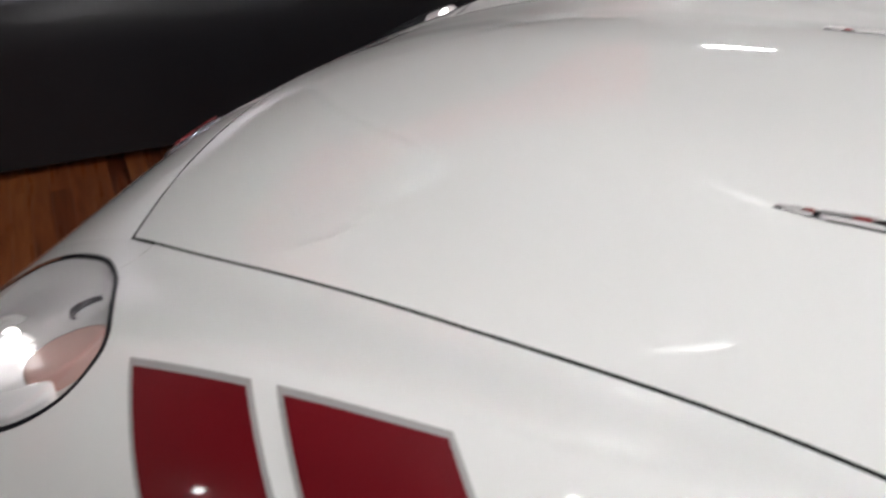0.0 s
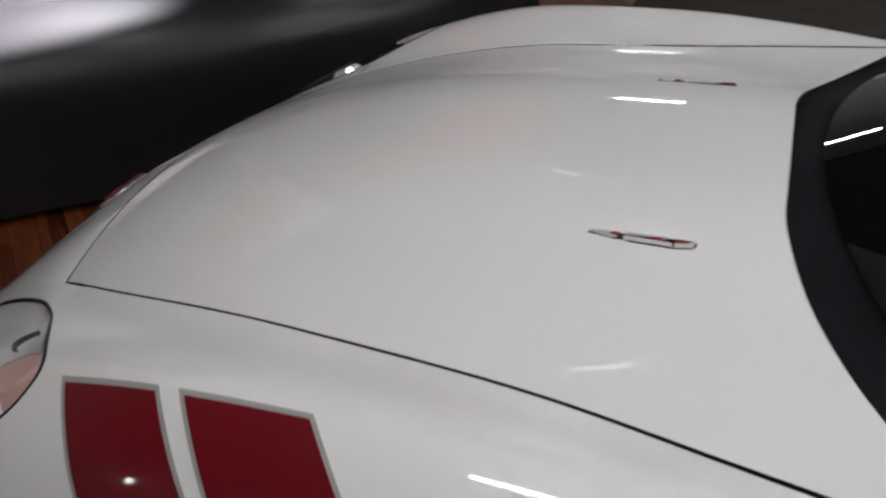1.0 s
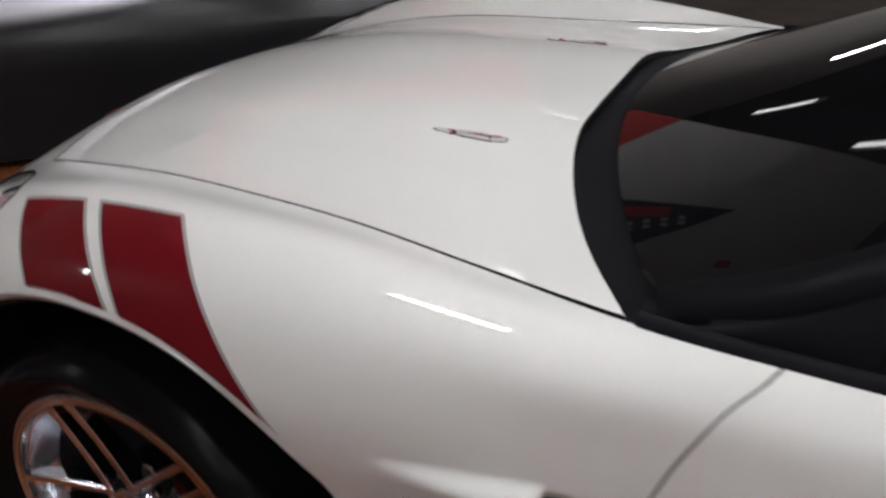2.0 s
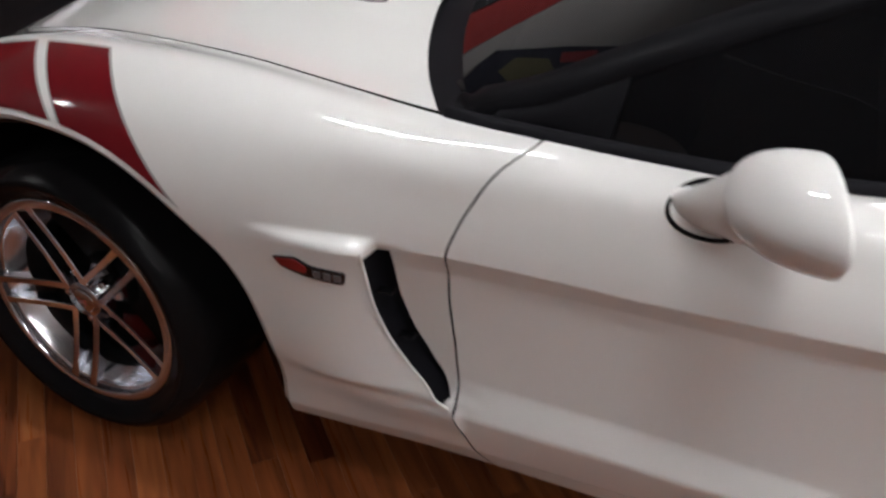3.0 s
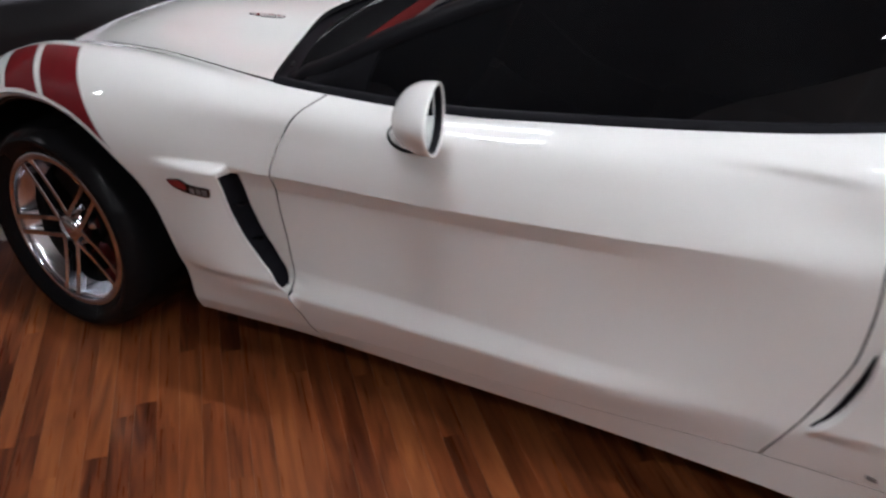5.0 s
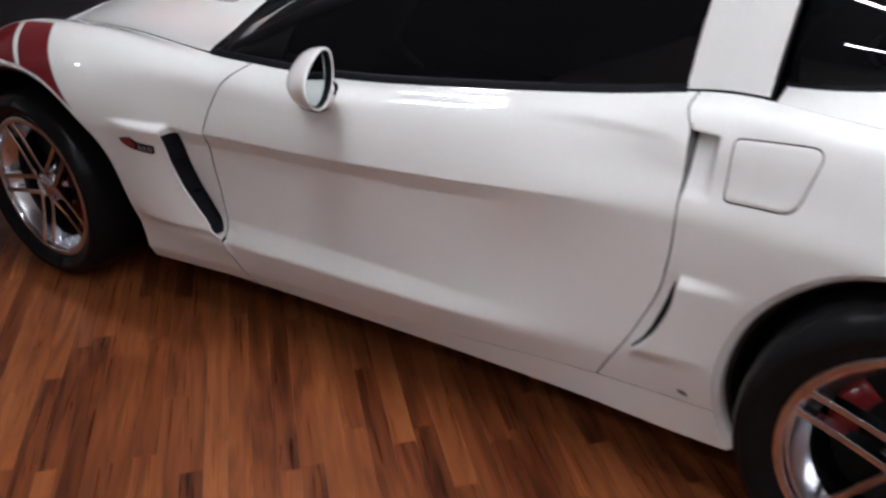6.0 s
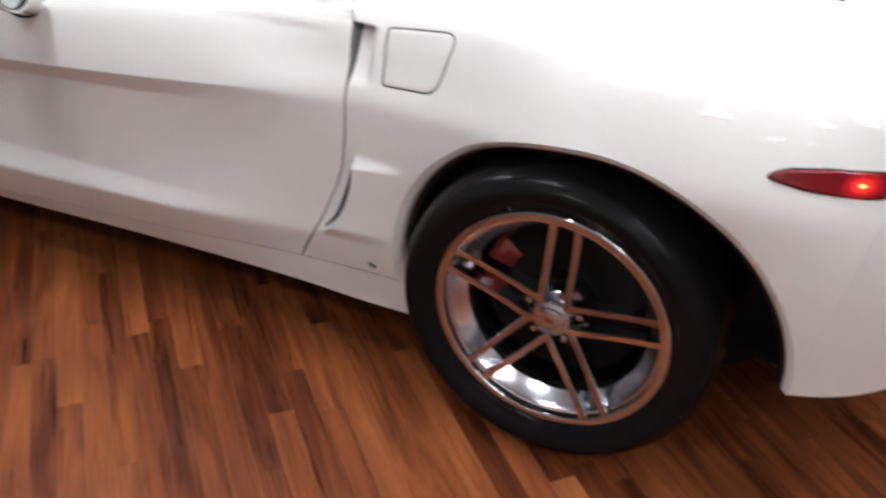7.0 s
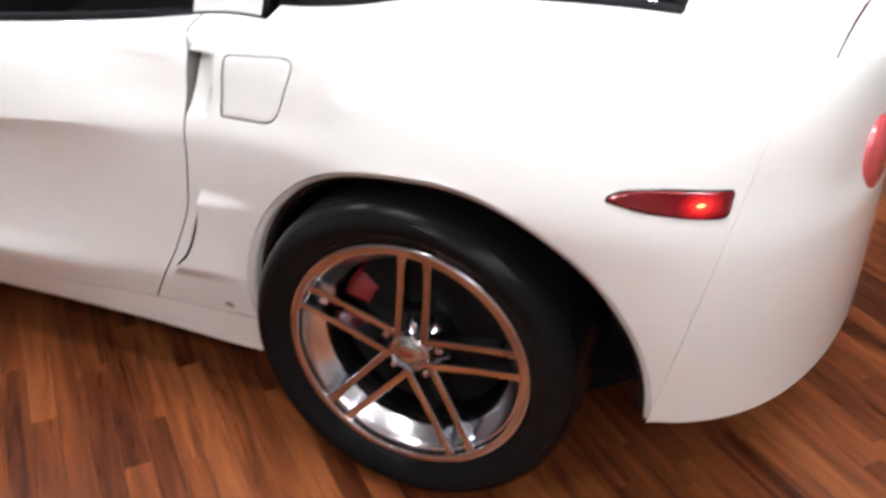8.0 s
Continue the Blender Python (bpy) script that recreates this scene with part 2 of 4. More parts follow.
# ---------------------------------------------------------------- the car's skin
# x runs from nose to tail with the front axle at 0; w is the half width, z the height.
STATIONS = (-.93, -.6, -.35, 0, .3, .55, .85, 1.2, 1.6, 2.0, 2.2, 2.45, 2.7, 3.0, 3.25, 3.52)
NOSE, TAIL = -.93, 3.52
bottom = ((.84, .86, .86, .86, .85, .835, .81, .80, .795, .79, .79, .80, .86, .905, .90, .90),
          (.20, .17, .16, .16, .165, .175, .178, .18, .185, .18, .172, .18, .25, .318, .326, .318))
sill_line = ((.86, .88, .885, .885, .88, .862, .835, .825, .82, .806, .802, .82, .88, .915, .91, .91),
             (.25, .23, .22, .22, .22, .222, .225, .235, .25, .27, .272, .28, .33, .388, .396, .395))
low_flare = ((.89, .89, .91, .91, .895, .877, .858, .857, .853, .822, .816, .835, .9, .92, .92, .92),
             (.3, .31, .31, .31, .31, .315, .320, .333, .342, .355, .355, .37, .42, .46, .48, .5))
low_cove = ((.91, .91, .925, .925, .915, .893, .832, .830, .834, .820, .812, .84, .915, .93, .925, .925),
            (.34, .38, .4, .4, .39, .385, .385, .39, .39, .4, .41, .42, .47, .52, .54, .55))
under_waist = ((.915, .92, .935, .94, .932, .905, .832, .822, .823, .816, .81, .848, .93, .94, .925, .92),
               (.38, .45, .51, .56, .58, .592, .602, .612, .634, .656, .662, .67, .66, .65, .64, .6))
waist = ((.915, .92, .935, .943, .937, .908, .85, .845, .838, .819, .806, .846, .935, .945, .92, .91),
         (.4, .48, .55, .6, .62, .633, .644, .654, .676, .7, .705, .71, .7, .7, .69, .65))
haunch = ((.9, .9, .915, .925, .922, .893, .832, .825, .812, .787, .777, .815, .905, .92, .9, .88),
          (.42, .54, .63, .7, .715, .72, .725, .735, .75, .77, .775, .78, .79, .8, .77, .7))
shoulder = ((.82, .82, .84, .862, .862, .850, .812, .793, .775, .748, .753, .79, .86, .875, .855, .8),
            (.435, .6, .715, .8, .81, .805, .788, .8, .815, .84, .848, .845, .865, .88, .87, .8))
crown = ((.72, .72, .75, .775, .775, .778, .780, .758, .737, .705, .72, .765, .81, .80, .78, .74),
         (.445, .635, .762, .845, .856, .842, .815, .82, .84, .872, .888, .888, .908, .930, .93, .845))
seam = ((.50, .44, .515, .587, .627, .683, .738, .745, .715, .67, .63, .70, .745, .735, .72, .70),
        (.455, .658, .745, .806, .82, .826, .83, .833, .855, .888, .905, .905, .92, .945, .95, .86))
inner = ((.36, .33, .375, .40, .405, .405, .41, .40, .40, .45, .56, .60, .60, .60, .60, .60),
         (.46, .673, .757, .819, .834, .840, .848, .87, .89, .92, .915, .94, .985, .99, .97, .87))
bulge = ((.22, .21, .24, .26, .27, .28, .28, .28, .28, .28, .30, .30, .30, .30, .30, .30),
         (.465, .687, .775, .840, .857, .864, .87, .88, .90, .94, .95, .98, 1.0, 1.0, .98, .875))
centre = ((0,) * 16, (.47, .70, .785, .846, .865, .875, .88, .89, .91, .95, .96, .99, 1.01, 1.01, .99, .88))
LINES = (bottom, sill_line, low_flare, low_cove, under_waist, waist, haunch, shoulder, crown, seam, inner, bulge, centre)
NL = len(LINES)
GX = np.linspace(NOSE, TAIL, 1781)
nose_t = np.clip((-.42 - GX) / .51, 0, 1)
tail_t = np.clip((GX - 3.05) / .47, 0, 1)
PLAN = (1 - nose_t ** 3.0) ** .5 * (1 - tail_t ** 2.7) ** (1 / 2.2)
TW = np.array([curve_fn(list(zip(STATIONS, l[0])))(GX) * PLAN for l in LINES])
TZ = np.array([curve_fn(list(zip(STATIONS, l[1])))(GX) for l in LINES])
# gaussian fairing along the car, so that the knots do not show
for T in (TW, TZ):
    for r in range(NL):
        half = 30 if r < 6 else 60
        K = np.exp(-np.linspace(-2.2, 2.2, 2 * half + 1) ** 2)
        K /= K.sum()
        ext = np.concatenate([2 * T[r, 0] - T[r, half:0:-1], T[r], 2 * T[r, -1] - T[r, -2:-half - 2:-1]])
        full = np.convolve(ext, K, "valid")
        keep = smooth(-.93, -.75, GX) * (1 - smooth(3.40, 3.52, GX))
        T[r] = full * keep + T[r] * (1 - keep)
P = np.stack([TW, TZ], -1)
D = np.maximum(np.linalg.norm(np.diff(P, axis=0), axis=-1, keepdims=True), 1e-4)
U = np.diff(P, axis=0) / D
TL, TR = np.zeros_like(P), np.zeros_like(P)   # unit tangents arriving at and leaving a line
TL[1:-1] = TR[1:-1] = (U[:-1] * D[1:] + U[1:] * D[:-1]) / (D[1:] + D[:-1])
TR[0], TL[0], TL[-1], TR[-1] = U[0], U[0], (-1, 0), (-1, 0)
for k in (1, 2, 3, 4, 5):                           # creases
    sharp = (.8 * smooth(.35, .6, GX) * (1 - smooth(1.75, 2.15, GX)))[:, None] if k == 5 else np.full((len(GX), 1), .8) if k == 1 else (.85 * smooth(.7, .85, GX) * (1 - smooth(1.5, 1.85, GX)))[:, None] if k == 4 else (.75 * smooth(.7, .9, GX) * (1 - smooth(1.5, 1.9, GX)))[:, None]
    TL[k] = TL[k] * (1 - sharp) + U[k - 1] * sharp
    TR[k] = TR[k] * (1 - sharp) + U[k] * sharp

vent_edge = curve_fn([(.325, .866), (.341, .842), (.355, .824), (.372, .809), (.413, .771), (.481, .729), (.558, .7085), (.60, .706), (.635, .7045), (.66, .704)])   # x of the scoop's lip at height z
scoop_edge = curve_fn([(.34, 2.070), (.378, 2.096), (.409, 2.128), (.459, 2.156), (.519, 2.175), (.577, 2.181), (.62, 2.181)])
door_front = curve_fn([(.16, .927), (.20, .898), (.25, .874), (.297, .860), (.35, .851), (.442, .841), (.562, .829), (.643, .831), (.70, .848), (.742, .868), (.791, .898), (.833, .952), (.86, .99)])
door_rear = curve_fn([(.20, 1.975), (.267, 2.008), (.43, 2.100), (.56, 2.152), (.68, 2.165), (.75, 2.165), (.85, 2.160), (.89, 2.135), (.92, 2.12)])


def vent_width(z):
    """Width of the vent's slot behind the lip at height z, rounded off at its foot."""
    return .028 * np.sqrt(np.clip((z - .343) / .09, 0, 1))


def relief(x, z):
    """Side scoops, vent, handle pocket: outward offset of the skin at x, z."""
    d = np.zeros_like(x)
    xe = vent_edge(z)
    band = smooth(.342, .36, z) * (1 - smooth(.634, .652, z))
    d = d + .030 * smooth(.455, .70, x) * (x <= xe + 1e-6) * (1 - smooth(.642, .660, z)) * (.45 * smooth(.25, .345, z) + .55 * smooth(.330, .362, z))
    d = d - .010 * (x > xe + 1e-6) * (x < .9) * band * (1 - smooth(0, .09, x - xe))
    # brake scoop ahead of the rear wheel: proud cheek behind its lip, hollow before it
    xs, xd = scoop_edge(z), door_rear(z)
    band2 = smooth(.352, .394, z) * (1 - smooth(.556, .582, z))
    d = d + .020 * (x >= xs - 1e-6) * band2 * (1 - smooth(2.15, 2.32, x - .25 * (z - .45)))
    lens = smooth(.372, .42, z) * (1 - smooth(.545, .583, z))
    d = d - .010 * (x < xs - 1e-6) * (x > xd) * lens * np.clip((x - xd) / np.maximum(xs - xd, 1e-3), 0, 1) ** 1.5
    # handle pocket behind the door's edge, a ramp rising to the quarter panel
    pocket = smooth(.735, .752, z) * (1 - smooth(.852, .858, z))
    d = d - .048 * pocket * (x > xd - 1e-4) * np.clip((z - .728) / .12, 0, 1) ** .9 * (1 - smooth(.034, .062, x - xd))
    # shallow facet in the door ahead of the handle
    f = z - (.815 - .29 * (x - 1.62))
    return d - .010 * smooth(1.58, 2.0, x) * smooth(-.02, .12, f) * (1 - smooth(.826, .850, z)) * (1 - smooth(2.03, 2.155, x))


def skin(x, v, detail=True):
    """The point (x, w, z) of the skin on line parameter v (0 rocker bottom .. 12 centre)."""
    x, v = np.broadcast_arrays(np.asarray(x, float), np.asarray(v, float))
    g = np.clip((x - NOSE) / (TAIL - NOSE) * (len(GX) - 1), 0, len(GX) - 1.001)
    i = g.astype(int)
    f = (g - i)[..., None]
    k = np.clip(np.floor(v).astype(int), 0, NL - 2)
    t = np.clip(v - k, 0, 1)[..., None]
    at = lambda A, kk: A[kk, i] * (1 - f) + A[kk, i + 1] * f
    p0, p1, d = at(P, k), at(P, k + 1), at(D, k)
    m0, m1 = at(TR, k) * d, at(TL, k + 1) * d
    q = p0 * (1 + 2 * t) * (1 - t) ** 2 + m0 * t * (1 - t) ** 2 + p1 * t * t * (3 - 2 * t) + m1 * t * t * (t - 1)
    w, z = q[..., 0], q[..., 1]
    if detail:
        w = w + relief(x, z) * (v < 9)
    return np.stack([x, np.maximum(w, 0), z], -1)


def border(fn, v, axis=2):
    """x where the seam fn(z or w) crosses line parameter v."""
    x = np.full(np.shape(v), float(np.mean(fn(np.array([.3, .6, .8])))))
    for _ in range(25):
        x = x * .5 + .5 * fn(skin(x, v, False)[..., axis])
    return x


def v_at(x, z, lo=0.0, hi=8.9):
    """Line parameter at which the side of the skin stands at height z."""
    x, z = np.broadcast_arrays(np.asarray(x, float), np.asarray(z, float))
    a, b = np.full(x.shape, lo), np.full(x.shape, hi)
    for _ in range(30):
        m = (a + b) / 2
        up = skin(x, m, False)[..., 2] < z
        a, b = np.where(up, m, a), np.where(up, b, m)
    return (a + b) / 2


def side_point(x, z, out=0.0):
    p = skin(x, v_at(x, z))
    return np.stack([p[..., 0], p[..., 1] + out, p[..., 2]], -1)


ARCHES = ((0.0, .322, .422, .455, .505, 2.3), (2.755, .342, .411, .481, .412, 2.05))   # centre x, z, height, reach ahead and behind, roundness behind


def arch_level(x, z):
    """Below 1 inside a wheel arch."""
    best = np.full(np.shape(x), 9.0)
    for cx, cz, rz, ra, rb, eb in ARCHES:
        rx = np.where(x < cx, ra, rb)
        e = np.where(x < cx, 2.03, eb)
        best = np.minimum(best, np.abs((x - cx) / rx) ** e + np.abs((z - cz) / rz) ** e)
    return best


def lamp_outline(n=64):
    """Plan of the headlamp, x and w."""
    pts = [(-.493, .518), (-.56, .487), (-.635, .465), (-.71, .458), (-.765, .485), (-.77, .55), (-.72, .635), (-.62, .735), (-.52, .79), (-.43, .823), (-.345, .822), (-.292, .797), (-.279, .757), (-.293, .722), (-.33, .678), (-.378, .624), (-.425, .573)]
    out = []
    m = len(pts)
    for i in range(m):
        p = [np.array(pts[(i + q - 1) % m]) for q in range(4)]
        for s in range(5):
            t = s / 5
            out.append(.5 * (2 * p[1] + (p[2] - p[0]) * t + (2 * p[0] - 5 * p[1] + 4 * p[2] - p[3]) * t * t + (3 * p[1] - p[0] - 3 * p[2] + p[3]) * t ** 3))
    return np.array(out)


LAMP = lamp_outline()


def lamp_level(x, w):
    """Signed distance to the headlamp's outline in plan, below 0 inside."""
    q = np.stack([np.asarray(x, float), np.asarray(w, float)], -1)
    a, b = LAMP, np.roll(LAMP, -1, 0)
    ab = b - a
    rel = q[..., None, :] - a
    t = np.clip((rel * ab).sum(-1) / (ab * ab).sum(-1), 0, 1)
    dist = np.linalg.norm(rel - t[..., None] * ab, axis=-1).min(-1)
    c = (a[:, 1] > q[..., None, 1]) != (b[:, 1] > q[..., None, 1])
    xi = a[:, 0] + (q[..., None, 1] - a[:, 1]) / np.where(np.abs(ab[:, 1]) < 1e-9, 1e-9, ab[:, 1]) * ab[:, 0]
    inside = ((c & (q[..., None, 0] < xi)).sum(-1) % 2) == 1
    return np.where(inside, -dist, dist)


def level_of(p, cuts):
    """Above 0 where the skin stays."""
    lv = np.full(p.shape[:-1], 9.0)
    if "arch" in cuts:
        lv = np.minimum(lv, np.where(p[..., 2] < .80, arch_level(p[..., 0], p[..., 2]) - 1, 9))
    if "lip" in cuts:
        lv = np.minimum(lv, np.where(p[..., 2] < .80, arch_level(p[..., 0], p[..., 2]) - 1.055, 9))
    if "lamp" in cuts:
        lv = np.minimum(lv, np.where(p[..., 2] > .45, lamp_level(p[..., 0], np.abs(p[..., 1])), 9))
    return lv


def grid_faces(nu, nv):
    return [(i * nv + j, (i + 1) * nv + j, (i + 1) * nv + j + 1, i * nv + j + 1) for i in range(nu - 1) for j in range(nv - 1)]


def build_sheet(name, pts, material, parent, side, label="", cuts=(), drop=None, depth=.014, out=0.0, soft=None):
    """A body panel from a grid of skin points (x, w, z): trimmed along arches and lamps, with a turned-in rim. side -1 left, 1 right, 0 both."""
    nu, nv = pts.shape[:2]
    p = pts.reshape(-1, 3).copy()
    du = np.gradient(pts, axis=0)
    dv = np.gradient(pts, axis=1)
    nrm = np.cross(du, dv).reshape(-1, 3)
    nrm /= np.maximum(np.linalg.norm(nrm, axis=1, keepdims=True), 1e-9)
    if (nrm[:, 1] + nrm[:, 2]).mean() < 0:
        nrm = -nrm
    p += nrm * out
    faces = grid_faces(nu, nv)
    if drop is not None:
        faces = [f for f in faces if not drop[f[0] // nv, f[0] % nv]]
    if cuts:
        lv = level_of(p, cuts)
        keep = [f for f in faces if max(lv[list(f)]) > 0]
        moved = {}
        nb = {}
        for f in keep:
            for a, b in zip(f, f[1:] + f[:1]):
                nb.setdefault(a, set()).add(b)
                nb.setdefault(b, set()).add(a)
        src = p.copy()
        for a in nb:
            if lv[a] > 0:
                continue
            best = None
            for b in nb[a]:
                if lv[b] > 0:
                    lo, hi = 0.0, 1.0
                    for _ in range(14):
                        m = (lo + hi) / 2
                        if level_of((src[a] + (src[b] - src[a]) * m)[None], cuts)[0] > 0:
                            hi = m
                        else:
                            lo = m
                    if best is None or hi < best[0]:
                        best = (hi, src[a] + (src[b] - src[a]) * hi)
            moved[a] = best[1] if best else None
        for a, q in moved.items():
            if q is None:
                near = [moved[b] for b in nb[a] if moved.get(b) is not None]
                q = np.mean(near, axis=0) if near else src[a]
            p[a] = q
        faces = keep
    if depth:
        cnt = {}
        for f in faces:
            for a, b in zip(f, f[1:] + f[:1]):
                cnt[(a, b)] = 1
        rim = [(a, b) for a, b in cnt if (b, a) not in cnt]
        extra, base = {}, len(p)
        q = []
        for a, b in rim:
            for c in (a, b):
                if c not in extra:
                    extra[c] = base + len(q)
                    q.append(p[c] - nrm[c] * depth)
        if q:
            p = np.concatenate([p, np.array(q)])
        rims = [(b, a, extra[a], extra[b]) for a, b in rim]
    else:
        rims = []
    used = sorted({i for f in faces + rims for i in f})
    remap = {o: n for n, o in enumerate(used)}
    p = p[used]
    faces = [tuple(remap[i] for i in f) for f in faces]
    rims = [tuple(remap[i] for i in f) for f in rims]
    if side == 1:
        verts = p
        faces = [f[::-1] for f in faces]
        rims = [f[::-1] for f in rims]
    else:
        verts = p * (1, -1, 1)
    me = bpy.data.meshes.new(name)
    me.from_pydata([tuple(map(float, v)) for v in verts], [], faces + rims)
    me.materials.append(material)
    # rims of white panels turn dark, painting the shade inside the panel gaps
    if rims and material is PAINT:
        me.materials.append(soft or DARK)
        me.polygons.foreach_set("material_index", [0] * len(faces) + [1] * len(rims))
    me.polygons.foreach_set("use_smooth", [True] * len(me.polygons))
    sharp = set()
    for a, b, c, d in rims:
        sharp.add((min(a, b), max(a, b)))
    for e in me.edges:
        if tuple(sorted(e.vertices)) in sharp:
            e.use_edge_sharp = True
    bm = bmesh.new()
    bm.from_mesh(me)
    bmesh.ops.dissolve_degenerate(bm, dist=1e-5, edges=bm.edges)
    bmesh.ops.recalc_face_normals(bm, faces=bm.faces)
    bm.to_mesh(me)
    bm.free()
    me.update()
    ob = new(name, me)
    ob.parent = parent
    if label:
        ob["label"] = label
    return ob


car = tagged(new("sports_car"), "white two-seat sports coupe with red fender stripes and chrome wheels", "car")
GAP = .0022


def rows(*spans):
    return np.concatenate([np.linspace(a, b, n, endpoint=False) for a, b, n in spans] + [[spans[-1][1]]])


def strip_grid(xa, xb, vs, n, breaks=()):
    """Grid between two border arrays, optionally through lists of inner break columns."""
    cols = [xa] + list(breaks) + [xb]
    out = []
    for c, (a, b) in enumerate(zip(cols[:-1], cols[1:])):
        m = n[c]
        for s in range(m):
            out.append(a + (b - a) * s / m)
    out.append(xb)
    X = np.array(out)
    return skin(X, np.broadcast_to(vs, X.shape))


SIDE_V = rows((0, 1, 7), (1, 3, 20), (3, 4, 44), (4, 6, 40), (6, 9, 44))
DOOR_V = SIDE_V[SIDE_V >= 1 - 1e-9]
BUMPER_BACK = -.44
for side in (-1, 1):
    # front fender: from behind the nose to the door gap, with the vent's slot left open
    xb = border(door_front, SIDE_V) - GAP
    zz = skin(xb, SIDE_V, False)[:, 2]
    xe = np.minimum(vent_edge(zz), xb - .012)
    width = vent_width(zz)
    xs = np.minimum(xe + np.maximum(width, .002), xb - .006)
    xa = np.full_like(SIDE_V, BUMPER_BACK)
    pts = strip_grid(xa, xb, SIDE_V, (84, 5, 8), (xe, xs))
    drop = np.zeros(pts.shape[:2], bool)
    ii = np.arange(pts.shape[0])[:, None]
    hole = (ii >= 84) & (ii < 89) & (zz[None] > .346) & (zz[None] < .636)
    drop |= hole
    build_sheet("front_fender", pts, PAINT, car, side, "white front fender with a side vent", ("arch", "lamp"), drop)
    # door
    da, db = border(door_front, DOOR_V) + GAP, border(door_rear, DOOR_V) - GAP
    build_sheet("door_panel", strip_grid(da, db, DOOR_V, (110,)), PAINT, car, side, "white door with a raised waist crease", depth=.042, soft=STUD_RIM_SHADE)
    # rocker sill under the door
    sv = np.linspace(0, .985, 8)
    sa = border(door_front, sv) + GAP
    build_sheet("sill", strip_grid(sa, np.full_like(sv, 2.66), sv, (140,)), PAINT, car, side, "", ("arch",))
    # rear quarter
    qa = border(door_rear, SIDE_V) + GAP
    zq = skin(qa, SIDE_V, False)[:, 2]
    qb = 3.185 + .22 * (skin(np.full_like(SIDE_V, 3.22), SIDE_V, False)[:, 2] - .44)
    qe = np.maximum(scoop_edge(zq), qa + .004)
    far = np.full_like(SIDE_V, 2.66)
    pts = strip_grid(qa, qb, SIDE_V, (9, 1, 14, 56, 60), (qe - .0012, qe, qe + .075, far))
    drop = (SIDE_V[None] < 1 - 1e-9) & (pts[..., 0] < 2.655)
    build_sheet("rear_quarter", pts, PAINT, car, side, "white flared rear quarter panel", ("arch",), drop)
    # rear bumper
    ta = qb + .0008
    bv = np.concatenate([SIDE_V, np.linspace(9.1, 12, 16)])
    wq = skin(np.full_like(bv, 3.36), bv, False)[:, 1]
    ta = np.concatenate([ta, 3.434 - .13 * wq[len(SIDE_V):]])
    u = np.linspace(0, 1, 46) ** .55
    X = ta[None] + (TAIL - ta[None]) * u[:, None]
    build_sheet("rear_bumper", skin(X, np.broadcast_to(bv, X.shape)), PAINT, car, side, soft=PAINT)
    # white hatch lid behind the glass
    lv = np.linspace(9.012, 12, 24)
    wq = skin(np.full_like(lv, 3.36), lv, False)[:, 1]
    lb = 3.430 - .13 * wq
    X = 3.10 + (lb[None] - 3.10) * np.linspace(0, 1, 16)[:, None]
    build_sheet("hatch_lid", skin(X, np.broadcast_to(lv, X.shape)), PAINT, car, side, "white hatch lid", soft=PAINT)
    # hatch frame beside the rear glass
    hv = np.linspace(9.012, 10, 10)
    X = np.linspace(2.285, 3.100, 60)[:, None] + 0 * hv
    build_sheet("hatch_frame", skin(X, np.broadcast_to(hv, X.shape)), PAINT, car, side, soft=PAINT)
    # nose half
    nv = np.concatenate([rows((0, 1, 5), (1, 8.99, 60)), np.linspace(9, 12, 21)])
    pw = skin(np.full_like(nv, -.5), nv, False)[:, 1]
    hood_front = lambda w: -.60 + .46 * np.asarray(w) ** 2
    nb_ = np.where(nv < 9, BUMPER_BACK - .0001, border(hood_front, nv, 1) - GAP)
    u = 1 - (1 - np.linspace(0, 1, 60)) ** 1.0
    X = NOSE + (nb_[None] - NOSE) * (u[:, None] ** 1.8)
    build_sheet("front_bumper", skin(X, np.broadcast_to(nv, X.shape)), PAINT, car, side, "", ("arch", "lamp"))

# bonnet, one panel over the whole width
hv = np.linspace(9.03, 12, 40)
hood_back = lambda w: .537 + .64 * np.maximum(np.asarray(w) - .2, 0) ** 1.65
ha, hb = border(hood_front, hv, 1) + GAP, border(hood_back, hv, 1)
half = strip_grid(ha, hb, hv, (90,))
whole = np.concatenate([half, (half * (1, -1, 1))[:, -2::-1]], 1)
build_sheet("hood", whole, PAINT, car, -1, "smooth white bonnet")

# dark inner shell that closes the gaps
iv = np.linspace(0.3, 8.7, 44)
for side in (-1, 1):
    X = np.linspace(-.80, 3.40, 120)[:, None] + 0 * iv
    q = skin(X, np.broadcast_to(iv, X.shape), False)
    build_sheet("inner_shell", q, DARK, car, side, "", ("arch", "lamp"), depth=0, out=-.045)
v9 = np.linspace(8.4, 12, 26)
X = np.linspace(-.80, .60, 50)[:, None] + 0 * v9
q = skin(X, np.broadcast_to(v9, X.shape), False) - np.array([0, 0, .04])
build_sheet("engine_cover", np.concatenate([q, (q * (1, -1, 1))[:, -2::-1]], 1), DARK, car, -1, "", ("lamp",), depth=0)
bm = bmesh.new()
box(bm, -.6, 3.2, -.55, .55, .14, .16)
# Side boxes added out of sight to keep the floor dark under the sills.
for q in (-1, 1):
    box(bm, .50, 2.20, q * .645 - .092, q * .645 + .092, .205, .22)
part("underbody", bm, DARK, car)

